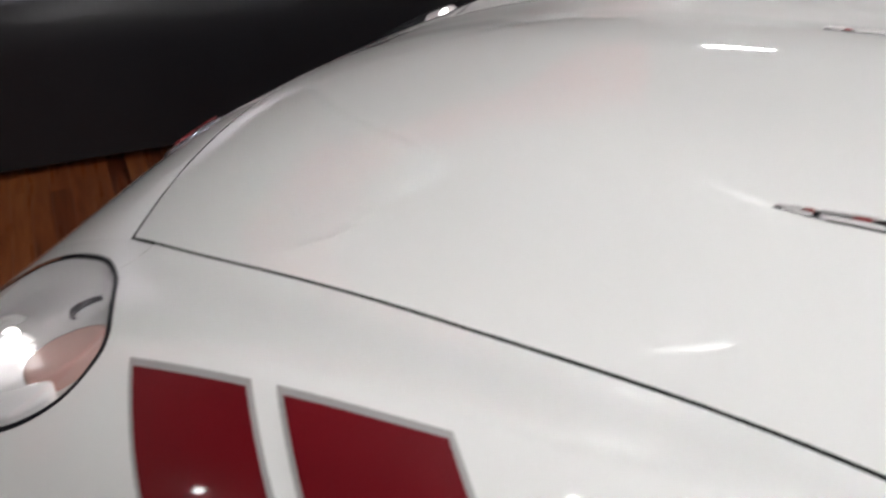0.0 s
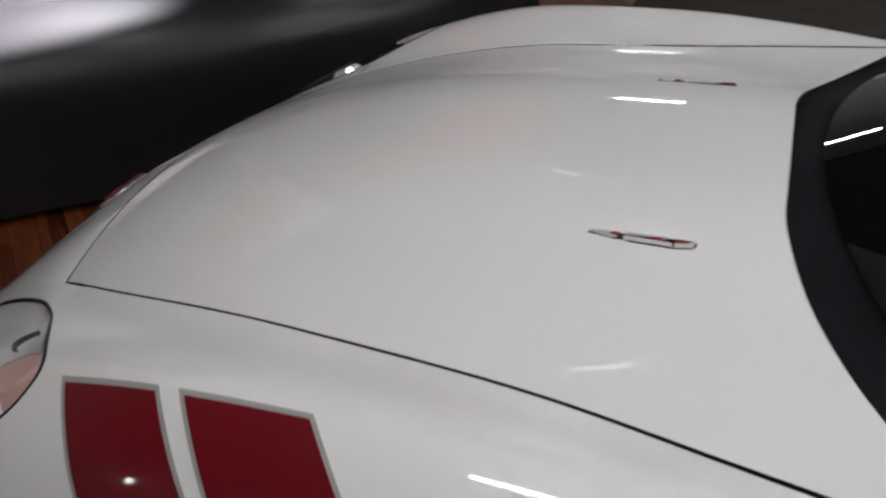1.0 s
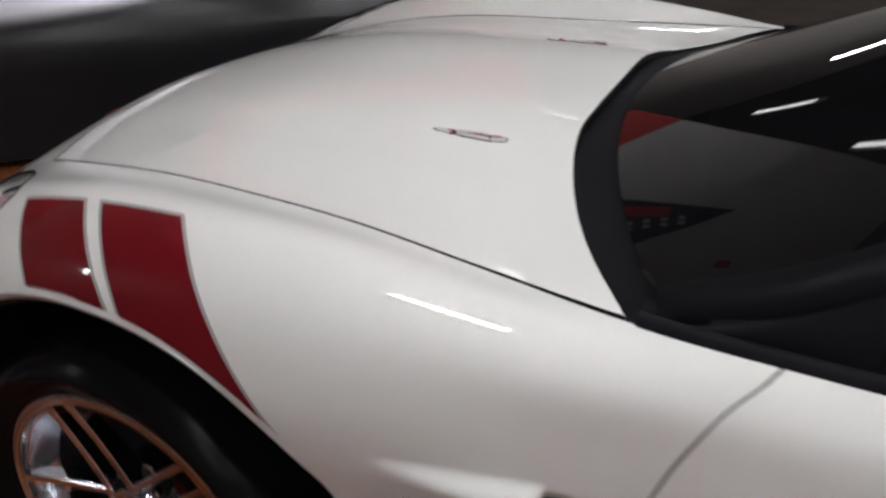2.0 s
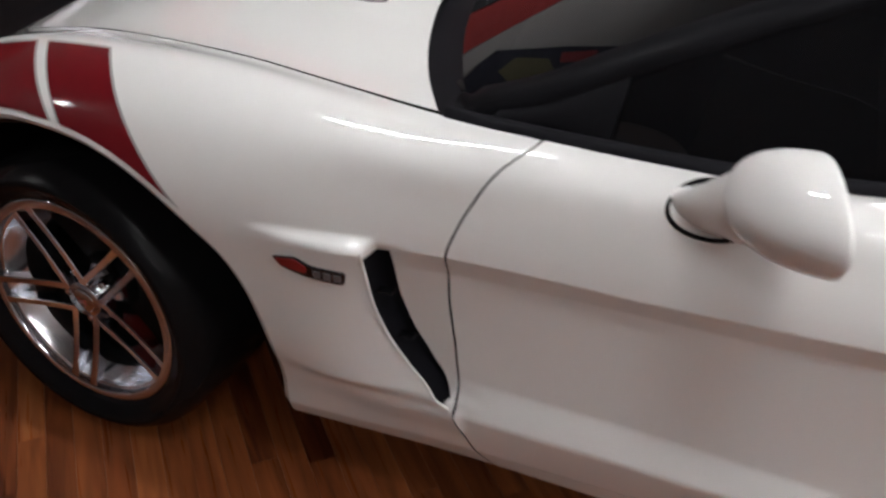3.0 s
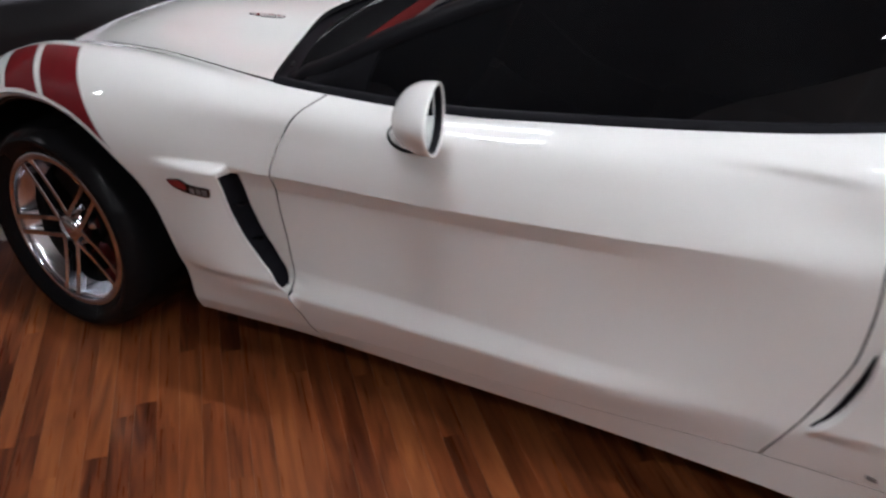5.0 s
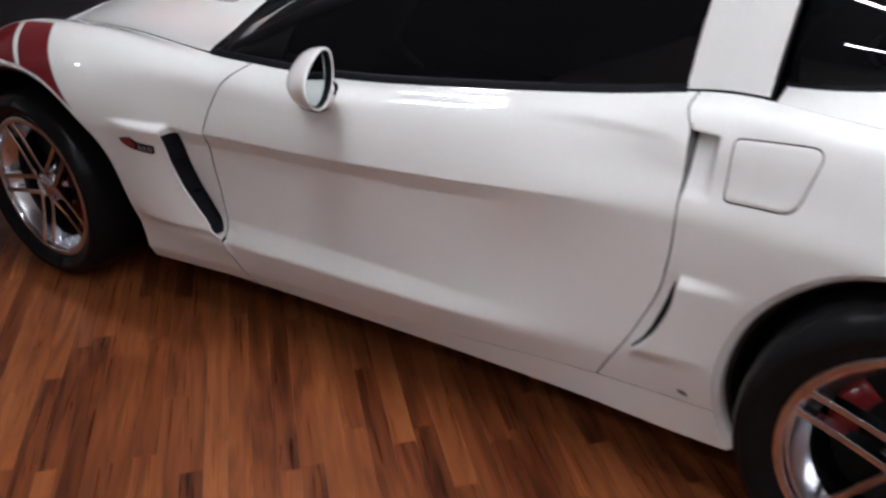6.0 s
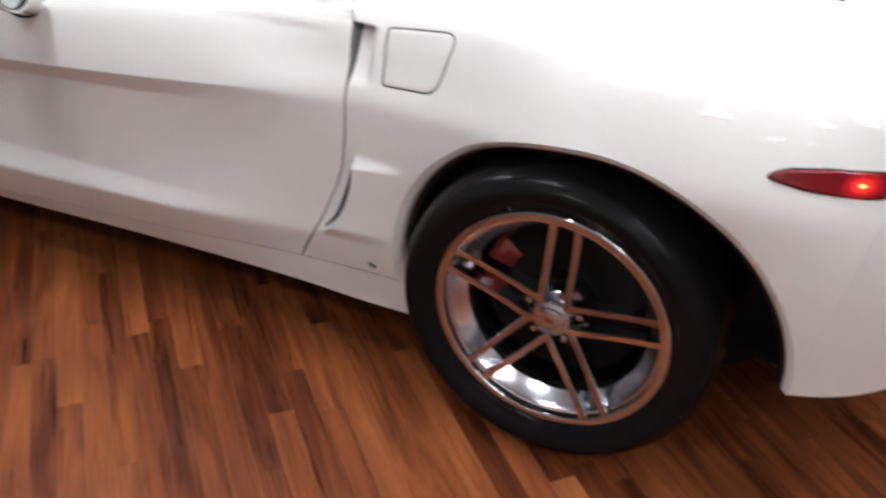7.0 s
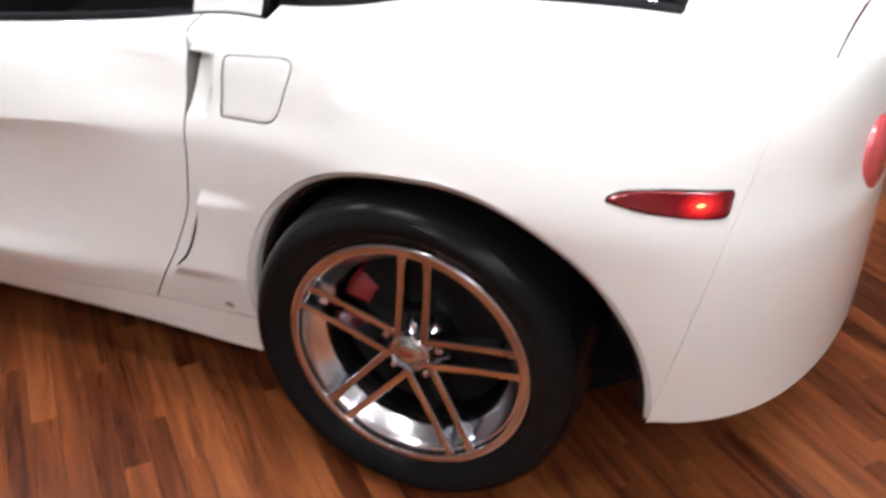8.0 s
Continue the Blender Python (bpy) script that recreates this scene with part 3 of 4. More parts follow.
# ---- wheel arch lips and liners
for side in (-1, 1):
    for cx, cz, rz, ra, rb, eb in ARCHES:
        ang = np.linspace(-.45, math.pi + .45, 110)
        e = np.where(np.cos(ang) > 0, 2 / eb, 2 / 2.03)
        ex = cx + np.where(np.cos(ang) > 0, rb, ra) * np.sign(np.cos(ang)) * np.abs(np.cos(ang)) ** e
        ez = cz + rz * np.sign(np.sin(ang)) * np.abs(np.sin(ang)) ** e
        zlow = skin(ex, np.zeros_like(ex), False)[:, 2]
        ok = ez > zlow - .004
        ex, ez = ex[ok], np.maximum(ez[ok], zlow[ok])
        sp = side_point(ex, ez)
        ww = sp[:, 1]
        g = []
        for inset, shrink in ((0.001, 0.0), (-.003, .0025), (-.005, .006), (-.0075, .012), (-.013, .0155), (-.038, .017)):
            dx, dz = (ex - cx), (ez - cz)
            g.append(np.stack([cx + dx * (1 - shrink / .42), ww + inset, cz + dz * (1 - shrink / .42)], -1))
        build_sheet("arch_lip", np.array(g), PAINT, car, side, depth=0)
        for name, material, label, steps in (("arch_seal", LINER, "gloss black wheel arch seal", ((-.032, .014), (-.027, .017), (-.024, .021), (-.024, .026), (-.029, .031), (-.040, .034))),
                                             ("arch_liner", DARK, "black plastic wheel arch liner", ((-.040, .034), (-.06, .033), (-.10, .026), (-.22, .020), (-.42, .02)))):
            dx, dz = (ex - cx), (ez - cz)
            g = [np.stack([cx + dx * (1 - shrink / .42), np.maximum(ww + inset, .45), cz + dz * (1 - shrink / .42)], -1) for inset, shrink in steps]
            build_sheet(name, np.array(g), material, car, side, label, depth=0)
        vs = [(cx + .44 * math.cos(a), side * .46, cz + .38 * math.sin(a)) for a in np.linspace(0, 2 * math.pi, 40, endpoint=False)]
        mesh_ob("arch_back", vs, [tuple(range(40))], DARK, car)

# ---------------------------------------------------------------- wheels
def wheel(name, x, side, tyre_r, rim_r, width, turn):
    """Chrome five-twin-spoke wheel; local y points out of the car."""
    prof = [(rim_r - .003, -.006), (rim_r, .001), (rim_r - .0015, .006), (rim_r - .004, .0078), (rim_r - .021, .0085), (rim_r - .023, .006), (rim_r - .024, .000)]
    barrel = ([(rim_r - .024, .000), (rim_r - .0250, -.004), (rim_r - .0254, -.007)],
              [(rim_r - .0254, -.007), (rim_r - .0290, -.0085)],
              [(rim_r - .0290, -.0085)] + [(rim_r - .0290 - .029 * q ** 1.25, -.0085 - .036 * q) for q in np.linspace(.06, 1, 14)],
              [(rim_r - .058, -.0445), (rim_r - .058, -.14), (rim_r - .040, -.20), (rim_r - .012, -.215)])
    vs, fs = lathe(prof, 144)
    flip = Matrix.Diagonal((1, 1 if side == 1 else -1, 1, 1))
    place = Matrix.Translation((x, side * .897, tyre_r - .005))
    tr = lambda vv: [tuple(flip @ Vector(v)) for v in vv]
    rim = mesh_ob(name, tr(vs), fs, CHROME, car, "chrome five twin-spoke alloy wheel")
    rim.matrix_local = place
    vs, fs = [], []
    for step in barrel:
        v2, f2 = lathe(step, 144)
        fs += [tuple(i + len(vs) for i in f) for f in f2]
        vs += v2
    mesh_ob("rim_barrel", tr(vs), fs, BARREL, rim, "bright polished rim barrel")
    t = tyre_r
    prof = [(rim_r - .006, -.002), (rim_r + .001, .007), (rim_r + .006, .013), (rim_r + .012, .0145), (rim_r + .015, .018), (rim_r + .030, .026), (rim_r + (t - rim_r) * .55, .031), (t - .030, .026), (t - .017, .015), (t - .007, -.002),
            (t - .001, -.030), (t + .001, -width * .5), (t, -width + .03), (t - .02, -width), (rim_r, -width + .01)]
    vs, fs = lathe(prof, 128)
    mesh_ob("tyre", tr(vs), fs, RUBBER, rim, "black low-profile tyre")
    for k in range(5):
        for q in (-1, 1):
            a = radians(turn + 72 * k)
            bm = bmesh.new()
            secs = []
            n = 10
            for i in range(n):
                u = i / (n - 1)
                r = .030 + (rim_r - .012 - .030) * u
                off = q * (.0285 - .003 * u)
                hw = .0088 - .0010 * math.sin(u * math.pi) + .004 * max(0, u - .88) / .12
                top = -.014 + .022 * u - .004 * math.sin(u * math.pi)
                dep = .022 + .024 * (1 - u)
                ring = []
                for lx, ly in ((-hw * .75, top - dep), (-hw, top - .002), (-hw + .0016, top), (hw - .0016, top), (hw, top - .002), (hw * .75, top - dep)):
                    px, pz = r, off + lx
                    ring.append(bm.verts.new((px * math.cos(a) - pz * math.sin(a), ly, px * math.sin(a) + pz * math.cos(a))))
                secs.append(ring)
            for i in range(n - 1):
                for j in range(6):
                    w = (j + 1) % 6
                    bm.faces.new((secs[i][j], secs[i][w], secs[i + 1][w], secs[i + 1][j]))
            bm.faces.new(secs[0])
            bm.faces.new(secs[-1][::-1])
            bmesh.ops.transform(bm, matrix=flip, verts=bm.verts)
            part("spoke", bm, CHROME, rim, smooth=False)
    vs, fs = lathe([(.001, -.0125), (.040, -.0130), (.0425, -.0160), (.046, -.030), (.070, -.045), (.074, -.060), (.070, -.11)], 60)
    mesh_ob("hub", tr(vs), fs, CHROME, rim)
    vs, fs = lathe([(.001, -.0085), (.026, -.0098), (.029, -.0125), (.029, -.016)], 40)
    mesh_ob("centre_cap", tr(vs), fs, CHROME, rim, "chrome centre cap with a small emblem")
    bm = bmesh.new()
    for q in (-1, 1):
        box(bm, -.013, .013, -.0092, -.0076, -.0018, .0018, m=pose(0, 0, 0, 0, q * 28, 0))
    bmesh.ops.transform(bm, matrix=flip, verts=bm.verts)
    part("cap_emblem", bm, CALIPER, rim)
    for k in range(5):
        a = radians(turn + 72 * k)
        vs, fs = lathe([(.001, -.024), (.007, -.025), (.0095, -.028), (.010, -.06)], 6)
        vs = [(v[0] + .060 * math.cos(a), v[1], v[2] + .060 * math.sin(a)) for v in vs]
        mesh_ob("lug_nut", tr(vs), fs, CHROME, rim, smooth=False)
        vs, fs = lathe([(.0125, -.052), (.0135, -.036), (.0155, -.036), (.0160, -.06)], 20)
        vs = [(v[0] + .060 * math.cos(a), v[1], v[2] + .060 * math.sin(a)) for v in vs]
        mesh_ob("lug_seat", tr(vs), fs, STEEL, rim)
    # brake disc, kept near black like the shaded space around it
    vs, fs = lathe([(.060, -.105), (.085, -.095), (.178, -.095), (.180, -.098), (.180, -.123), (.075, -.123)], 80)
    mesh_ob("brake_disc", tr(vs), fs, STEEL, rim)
    bm = bmesh.new()
    cal = 165 if x > 1 else 8
    prev = None
    for i in range(17):
        a = radians(cal - 27 + 54 * i / 16)
        e = .012 * (1 if i in (0, 16) else 0)
        ring = [bm.verts.new((r * math.cos(a), d, r * math.sin(a))) for r, d in ((.128, -.098), (.134, -.088 - e), (.172, -.084 - e), (.188, -.094 - e), (.188, -.15), (.128, -.15))]
        if prev:
            for j in range(6):
                bm.faces.new((prev[j], prev[(j + 1) % 6], ring[(j + 1) % 6], ring[j]))
        else:
            bm.faces.new(ring)
        prev = ring
    bm.faces.new(prev[::-1])
    bmesh.ops.transform(bm, matrix=flip, verts=bm.verts)
    part("brake_caliper", bm, CALIPER, rim, "red brake caliper")
    return rim


for side in (-1, 1):
    wheel("front_wheel", .004, side, .327, .248, .26, 43.0)
    wheel("rear_wheel", 2.687, side, .346, .260, .30, 83.5)

# ---------------------------------------------------------------- glasshouse
rail_w = curve_fn([(0.795, 0.686), (0.918, 0.694), (1.020, 0.672), (1.117, 0.642), (1.213, 0.605), (1.310, 0.569), (1.369, 0.548), (1.6, .528), (1.9, .517), (2.1, .517), (2.3, .525), (2.6, .55), (2.85, .575)])
rail_z = curve_fn([(0.795, 0.824), (0.918, 0.874), (1.020, 0.923), (1.117, 0.966), (1.213, 1.005), (1.310, 1.040), (1.369, 1.062), (1.6, 1.130), (1.9, 1.180), (2.1, 1.175), (2.3, 1.135), (2.6, 1.07), (2.85, 1.01)])


def side_window(x0, x1, lean, n, m, inset):
    """Grid from belt to roof rail; lean shifts the upper end back."""
    g = []
    for i in range(n):
        xb = x0 + (x1 - x0) * i / (n - 1)
        row = []
        base = skin(xb, 9.0, False)
        xt = max(xb, .84) + lean
        tw, tz = float(rail_w(xt)), float(rail_z(xt))
        for j in range(m):
            t = j / (m - 1)
            b = .011 * math.sin(math.pi * t)
            row.append((xb + (xt - xb) * t, base[1] - inset + (tw - base[1] + inset) * t + b, base[2] + .004 + (tz - base[2] - .004) * t))
        g.append(row)
    return np.array(g)


for side in (-1, 1):
    build_sheet("corner_trim", side_window(.845, 1.046, .012, 14, 14, .014), PILLAR, car, side, "matt black window corner panel", depth=.004)
    build_sheet("door_window", side_window(1.05, 2.098, .012, 52, 14, .016), TINT, car, side, "dark tinted door window", depth=.004)
    build_sheet("belt_trim", np.array([[tuple(skin(x, 9.0, False) + np.array(o)) for o in ((0, .004, -.002), (0, -.001, .010), (0, -.012, .014), (0, -.02, .008))] for x in np.linspace(.77, 2.108, 70)]), TRIM, car, side, "black rubber belt moulding", depth=0)
    g = side_window(2.104, 2.268, .018, 14, 14, .006)
    build_sheet("rear_pillar", g, PAINT, car, side, "white roof pillar", depth=.02)
    # windscreen pillar
    g = []
    for x in np.linspace(.775, 1.62, 40):
        w, z = float(rail_w(max(x, .8))), float(rail_z(max(x, .8)))
        if x < .8:
            z -= .012
        g.append([(x, w + .010, z - .022), (x, w + .014, z - .006), (x - .004, w + .006, z + .010), (x - .012, w - .018, z + .020), (x - .016, w - .045, z + .022)])
    build_sheet("windscreen_pillar", np.array(g), PILLAR, car, side, "satin black windscreen pillar", depth=0)
    # side part of the rear glass
    g = []
    for x in np.linspace(2.285, 3.098, 50):
        b = skin(x, 10.0, False)
        cz_ = 1.215 - .26 * ((x - 1.9) / 1.35) ** 1.15
        row = []
        for j in range(16):
            t = j / 15
            a = t * math.pi / 2
            row.append((x, b[1] * math.cos(a) ** .8 if j < 15 else 0.0, b[2] + .003 + max(cz_ - b[2], .004) * math.sin(a) ** .9))
        g.append(row)
    build_sheet("rear_glass", np.array(g), TINT, car, side, "dark tinted wrap-around rear glass", depth=0)
    build_sheet("glass_edge", np.array([[tuple(skin(x, 9.97, False) + np.array(o)) for o in ((0, .006, -.001), (0, 0, .006), (0, -.014, .010))] for x in np.linspace(2.28, 3.098, 50)]), TRIM, car, side, depth=0)

# windscreen: flat along its rake, well rounded towards the pillars
g = []
for i in range(57):
    u = -1 + i / 28
    row = []
    for j in range(31):
        t = 1.12 * j / 30
        s = u * (1 + .07 * min(1, t / .25) - .05 * max(0, t - .6))
        w0, w1 = s * .686, s * .542
        x0, z0 = .585 + .447 * w0 * w0, .872 - .101 * w0 * w0
        x1, z1 = 1.282 + .086 * w1 * w1, 1.192 - .468 * w1 * w1
        row.append((x0 + (x1 - x0) * t, w0 + (w1 - w0) * t, z0 + (z1 - z0) * t - .014 * math.sin(math.pi * t) * (1 - 2.098 * s * s)))
    g.append(row)
build_sheet("windscreen", np.array(g), TINT, car, -1, "raked dark windscreen", depth=0)
# cowl between bonnet and windscreen
g = []
for i in range(41):
    s = -1 + 2 * i / 40
    w = s * .715
    xh = float(hood_back(abs(w)))
    zh = float(np.interp(abs(w), (0, .28, .39, .68, .72), (.868, .858, .846, .822, .826)))
    g.append([(xh - .002, w, zh - .012), (xh + .012, w, zh - .010), (xh + .05, w, zh - .006), (xh + .10, w, zh + .010), (xh + .14, w * .98, zh + .03)])
build_sheet("cowl", np.array(g), TRIM, car, -1, "black plastic cowl below the windscreen", depth=0)
# Small bar added where the windscreen corner shows a pale reflection.
bm = bmesh.new()
box(bm, -.022, .022, -.004, .004, 0, .003, .001, Matrix.Translation((.766, -.655, .852)) @ Matrix.Rotation(radians(-56), 4, "Z"))
part("windscreen_reflection_bar", bm, STEEL, car, "small dark bar standing in for a reflection in the windscreen corner")
# roof panel
g = []
for x in np.linspace(1.375, 2.30, 26):
    w, z = float(rail_w(x)), float(rail_z(x))
    cz_ = 1.244 - .10 * ((x - 1.72) / .62) ** 2
    g.append([(x, w * math.sin(a), z + (cz_ - z) * math.cos(a)) for a in np.linspace(-math.pi / 2, math.pi / 2, 21)])
build_sheet("roof_panel", np.array(g), PAINT, car, -1, "white roof panel", depth=0)


# ---------------------------------------------------------------- details on the body
def top_point(x, w, up=0.0):
    """Point of the bonnet, nose or fender top above plan position x, w."""
    x, w = np.broadcast_arrays(np.asarray(x, float), np.asarray(w, float))
    a, b = np.full(x.shape, 5.2), np.full(x.shape, 12.0)
    for _ in range(34):
        m = (a + b) / 2
        wide = skin(x, m, False)[..., 1] > w
        a, b = np.where(wide, m, a), np.where(wide, b, m)
    p = skin(x, (a + b) / 2, False)
    return np.stack([p[..., 0], p[..., 1], p[..., 2] + up], -1)


def rounded(pts, r, n=6):
    """Closed outline with its corners rounded."""
    out = []
    m = len(pts)
    for i in range(m):
        p, q, o = (np.array(pts[(i + k) % m], float) for k in (-1, 0, 1))
        rr = r[i] if isinstance(r, (tuple, list)) else r
        d0, d1 = p - q, o - q
        l0, l1 = np.linalg.norm(d0), np.linalg.norm(d1)
        a, b = q + d0 / l0 * min(rr, l0 * .48), q + d1 / l1 * min(rr, l1 * .48)
        for k in range(n + 1):
            t = k / n
            out.append((1 - t) ** 2 * a + 2 * t * (1 - t) * q + t * t * b)
    return np.array(out)


def dense(pts, step):
    """The outline with points no further apart than step."""
    out = []
    for a, b in zip(pts, np.roll(pts, -1, 0)):
        k = max(1, int(np.ceil(np.linalg.norm(b - a) / step)))
        out += [a + (b - a) * i / k for i in range(k)]
    return np.array(out)


def patch(name, outline, fn, material, parent, side, height, rings=7, bevel=.0015, base=-.003, label="", step=.006, solid=False):
    """A thin plate that follows the skin: outline in two coordinates, fn lifts (a, b, out) to space."""
    o = dense(np.asarray(outline, float), step)
    c = o.mean(0)
    n = len(o)
    verts, faces = [], []
    size = np.linalg.norm(o - c, axis=1).mean()
    levels = [(1.0, base), (1.0, height - bevel), (1 - bevel / size, height)] + [(1 - bevel / size) * (1 - k / rings) for k in range(1, rings)]
    for lv in levels:
        f, h = lv if isinstance(lv, tuple) else (lv, height)
        q = c + (o - c) * f
        verts += list(fn(q[:, 0], q[:, 1], h))
    verts.append(fn(np.array([c[0]]), np.array([c[1]]), height)[0])
    for k in range(len(levels) - 1):
        for i in range(n):
            j = (i + 1) % n
            faces.append((k * n + i, k * n + j, (k + 1) * n + j, (k + 1) * n + i))
    last = (len(levels) - 1) * n
    faces += [(last + i, last + (i + 1) % n, len(verts) - 1) for i in range(n)]
    if solid:
        b0 = len(verts)
        for k in range(1, rings):
            q = c + (o - c) * (1 - k / rings)
            verts += list(fn(q[:, 0], q[:, 1], base))
        verts.append(fn(np.array([c[0]]), np.array([c[1]]), base)[0])
        ids = [list(range(n))] + [list(range(b0 + k * n, b0 + (k + 1) * n)) for k in range(rings - 1)]
        for r0, r1 in zip(ids[:-1], ids[1:]):
            faces += [(r0[(i + 1) % n], r0[i], r1[i], r1[(i + 1) % n]) for i in range(n)]
        faces += [(ids[-1][(i + 1) % n], ids[-1][i], len(verts) - 1) for i in range(n)]
    verts = np.array(verts) * (1, side, 1)
    ob = mesh_ob(name, verts, faces, material, parent, label)
    bm = bmesh.new()
    bm.from_mesh(ob.data)
    bmesh.ops.recalc_face_normals(bm, faces=bm.faces)
    bm.to_mesh(ob.data)
    bm.free()
    return ob


def on_side(x, z, out):
    return side_point(x, z, out)


def on_top(x, w, out):
    return top_point(x, w, out)


def ring_strip(name, outline, fn, material, parent, side, wide, height, label=""):
    """A narrow band along an outline, lying on the skin."""
    o = dense(np.asarray(outline, float), .005)
    tang = np.roll(o, -1, 0) - np.roll(o, 1, 0)
    nrm = np.stack([tang[:, 1], -tang[:, 0]], -1)
    nrm /= np.linalg.norm(nrm, axis=1, keepdims=True)
    g = [fn(*(o + nrm * d).T, h) for d, h in ((-wide / 2, -.004), (-wide / 2, height), (wide / 2, height), (wide / 2, -.004))]
    n = len(o)
    verts = np.concatenate(g) * (1, side, 1)
    faces = [(k * n + i, k * n + (i + 1) % n, (k + 1) * n + (i + 1) % n, (k + 1) * n + i) for k in range(3) for i in range(n)]
    return mesh_ob(name, verts, faces, material, parent, label)


# red fender stripes with a grey edge, leaning back towards the wheel arch
def stripe_sheet(name, xl, xr, grow, material, out, side, top=8.05):
    vv = np.linspace(top + grow * 9, 5.2, 46)
    ref = skin(np.full_like(vv, (xl + xr) / 2), vv, False)
    arc = np.concatenate([[0], np.cumsum(np.linalg.norm(np.diff(ref, axis=0), axis=1))])
    full = skin(np.full(12, (xl + xr) / 2), np.linspace(8.05, top, 12), False)
    arc = arc + np.linalg.norm(np.diff(full, axis=0), axis=1).sum()
    a, b = xl + .79 * arc - grow, xr + .80 * arc + .25 * arc * arc + grow
    X = a[None] + (b - a)[None] * np.linspace(0, 1, 24)[:, None]
    pts = skin(X, np.broadcast_to(vv, X.shape))
    return build_sheet(name, pts, material, car, side, "", ("lip",), depth=.002, out=out)


for side in (-1, 1):
    for xl, xr in ((-.235, -.085), (-.058, .107)):
        stripe_sheet("stripe_edge", xl, xr, 0.0, GREY_EDGE, .0010, side)
        red = stripe_sheet("fender_stripe", xl + .0065, xr - .0065, 0.0, RED, .0018, side, 8.005)
        red["label"] = "dark red vinyl fender stripe"

# front vent: dark box behind the slot, three fins
for side in (-1, 1):
    g = []
    for z in np.linspace(.338, .642, 26):
        xe = float(vent_edge(z))
        w = float(side_point(xe - .004, z)[1])
        wb = float(side_point(min(xe + .05, float(door_front(z)) - .004), z)[1])
        tp = float(vent_width(z))
        g.append([(xe - .006, w - .010, z), (xe - .004, w - .055, z), (xe + .9 * tp, wb - .055, z), (xe + tp + .001, wb - .016, z)])
    liner = build_sheet("vent_liner", np.array(g), TRIM, car, side, "black vent opening with fins", depth=0)
    vs, fs = [], []
    zs = np.linspace(.340, .645, 40)
    for z in zs:
        xe = float(vent_edge(z))
        w = float(side_point(xe - .004, z)[1])
        for a in np.linspace(0, 2 * math.pi, 8, endpoint=False):
            vs.append((xe - .0015 + .0034 * math.cos(a), side * (w - .0012 + .0034 * math.sin(a)), z))
    for i in range(len(zs) - 1):
        for j in range(8):
            fs.append((i * 8 + j, i * 8 + (j + 1) % 8, i * 8 + 8 + (j + 1) % 8, i * 8 + 8 + j))
    mesh_ob("vent_lip", vs, fs, PAINT, car, "white rolled lip of the side vent")
    for z in (.455, .548):
        xe = float(vent_edge(z))
        w = float(side_point(xe - .004, z)[1])
        bm = bmesh.new()
        box(bm, -.004, .027, -.010, .010, -.0012, .0012, .0005, Matrix.Translation((xe, side * (w - .030), z)) @ Matrix.Rotation(radians(-6), 4, "Y"))
        part("vent_fin", bm, LINER, liner)
    # rear brake scoop: its slot's shade is a flat black strip ahead of the lip
    zs = np.linspace(.380, .560, 26)
    u = (zs - zs[0]) / (zs[-1] - zs[0])
    wide = .015 * np.sin(math.pi * np.clip(.04 + .94 * u, 0, 1)) ** .6
    edge = scoop_edge(zs) - .0012
    g = [side_point(edge - wide * f, zs) + np.array([0, o, 0]) for f, o in ((1, -.002), (.94, .0014), (.5, .0014), (.06, .0014), (0.0, .004))]
    build_sheet("scoop_slot_shade", np.array(g), TRIM, car, side, "black strip painting the shade of the brake scoop's slot", depth=0)

# fuel door
FUEL = rounded([(2.248, .860), (2.420, .876), (2.386, .756), (2.250, .748)], (.012, .030, .030, .012))
ring_strip("fuel_door_gap", FUEL, on_side, DARK, car, -1, .0030, .0006)
patch("fuel_door", (FUEL - FUEL.mean(0)) * .985 + FUEL.mean(0), on_side, PAINT, car, -1, .0016, label="white fuel filler door")

# rear side marker
MARK = rounded([(3.054, .774), (3.080, .789), (3.150, .794), (3.244, .788), (3.240, .750), (3.222, .749), (3.120, .760)], (.012, .02, .02, .008, .008, .02, .02))
for side in (-1, 1):
    ring_strip("marker_gasket", MARK, on_side, DARK, car, side, .005, .0015)
    lens = patch("marker_lens", MARK, on_side, MARKER, car, side, .004, label="red rear side marker, lit")
    a = np.linspace(0, 2 * math.pi, 20, endpoint=False)
    patch("marker_bulb", np.stack([3.200 + .006 * np.cos(a), .771 + .0026 * np.sin(a)], -1), on_side, BULB, lens, side, .0046, rings=3, bevel=.0006, base=.003, step=.004)

# fender badge: dark plate, red flash, pale bars
for side in (-1, 1):
    plate = patch("fender_badge", rounded([(.536, .604), (.585, .614), (.612, .602), (.674, .598), (.668, .572), (.600, .578), (.552, .588)], .006), on_side, BADGE, car, side, .004, rings=4, label="dark chrome badge with a red flash")
    patch("badge_flash", rounded([(.541, .603), (.585, .611), (.606, .600), (.604, .585), (.556, .590)], .005), on_side, CALIPER, plate, side, .0052, rings=4, base=.003)
    for k in range(3):
        x0 = .617 + k * .018
        patch("badge_bar", rounded([(x0, .596 - .001 * k), (x0 + .014, .595 - .001 * k), (x0 + .012, .579 - .001 * k), (x0 - .002, .580 - .001 * k)], .003), on_side, BASESTRIP, plate, side, .0052, rings=2, base=.003, step=.004)

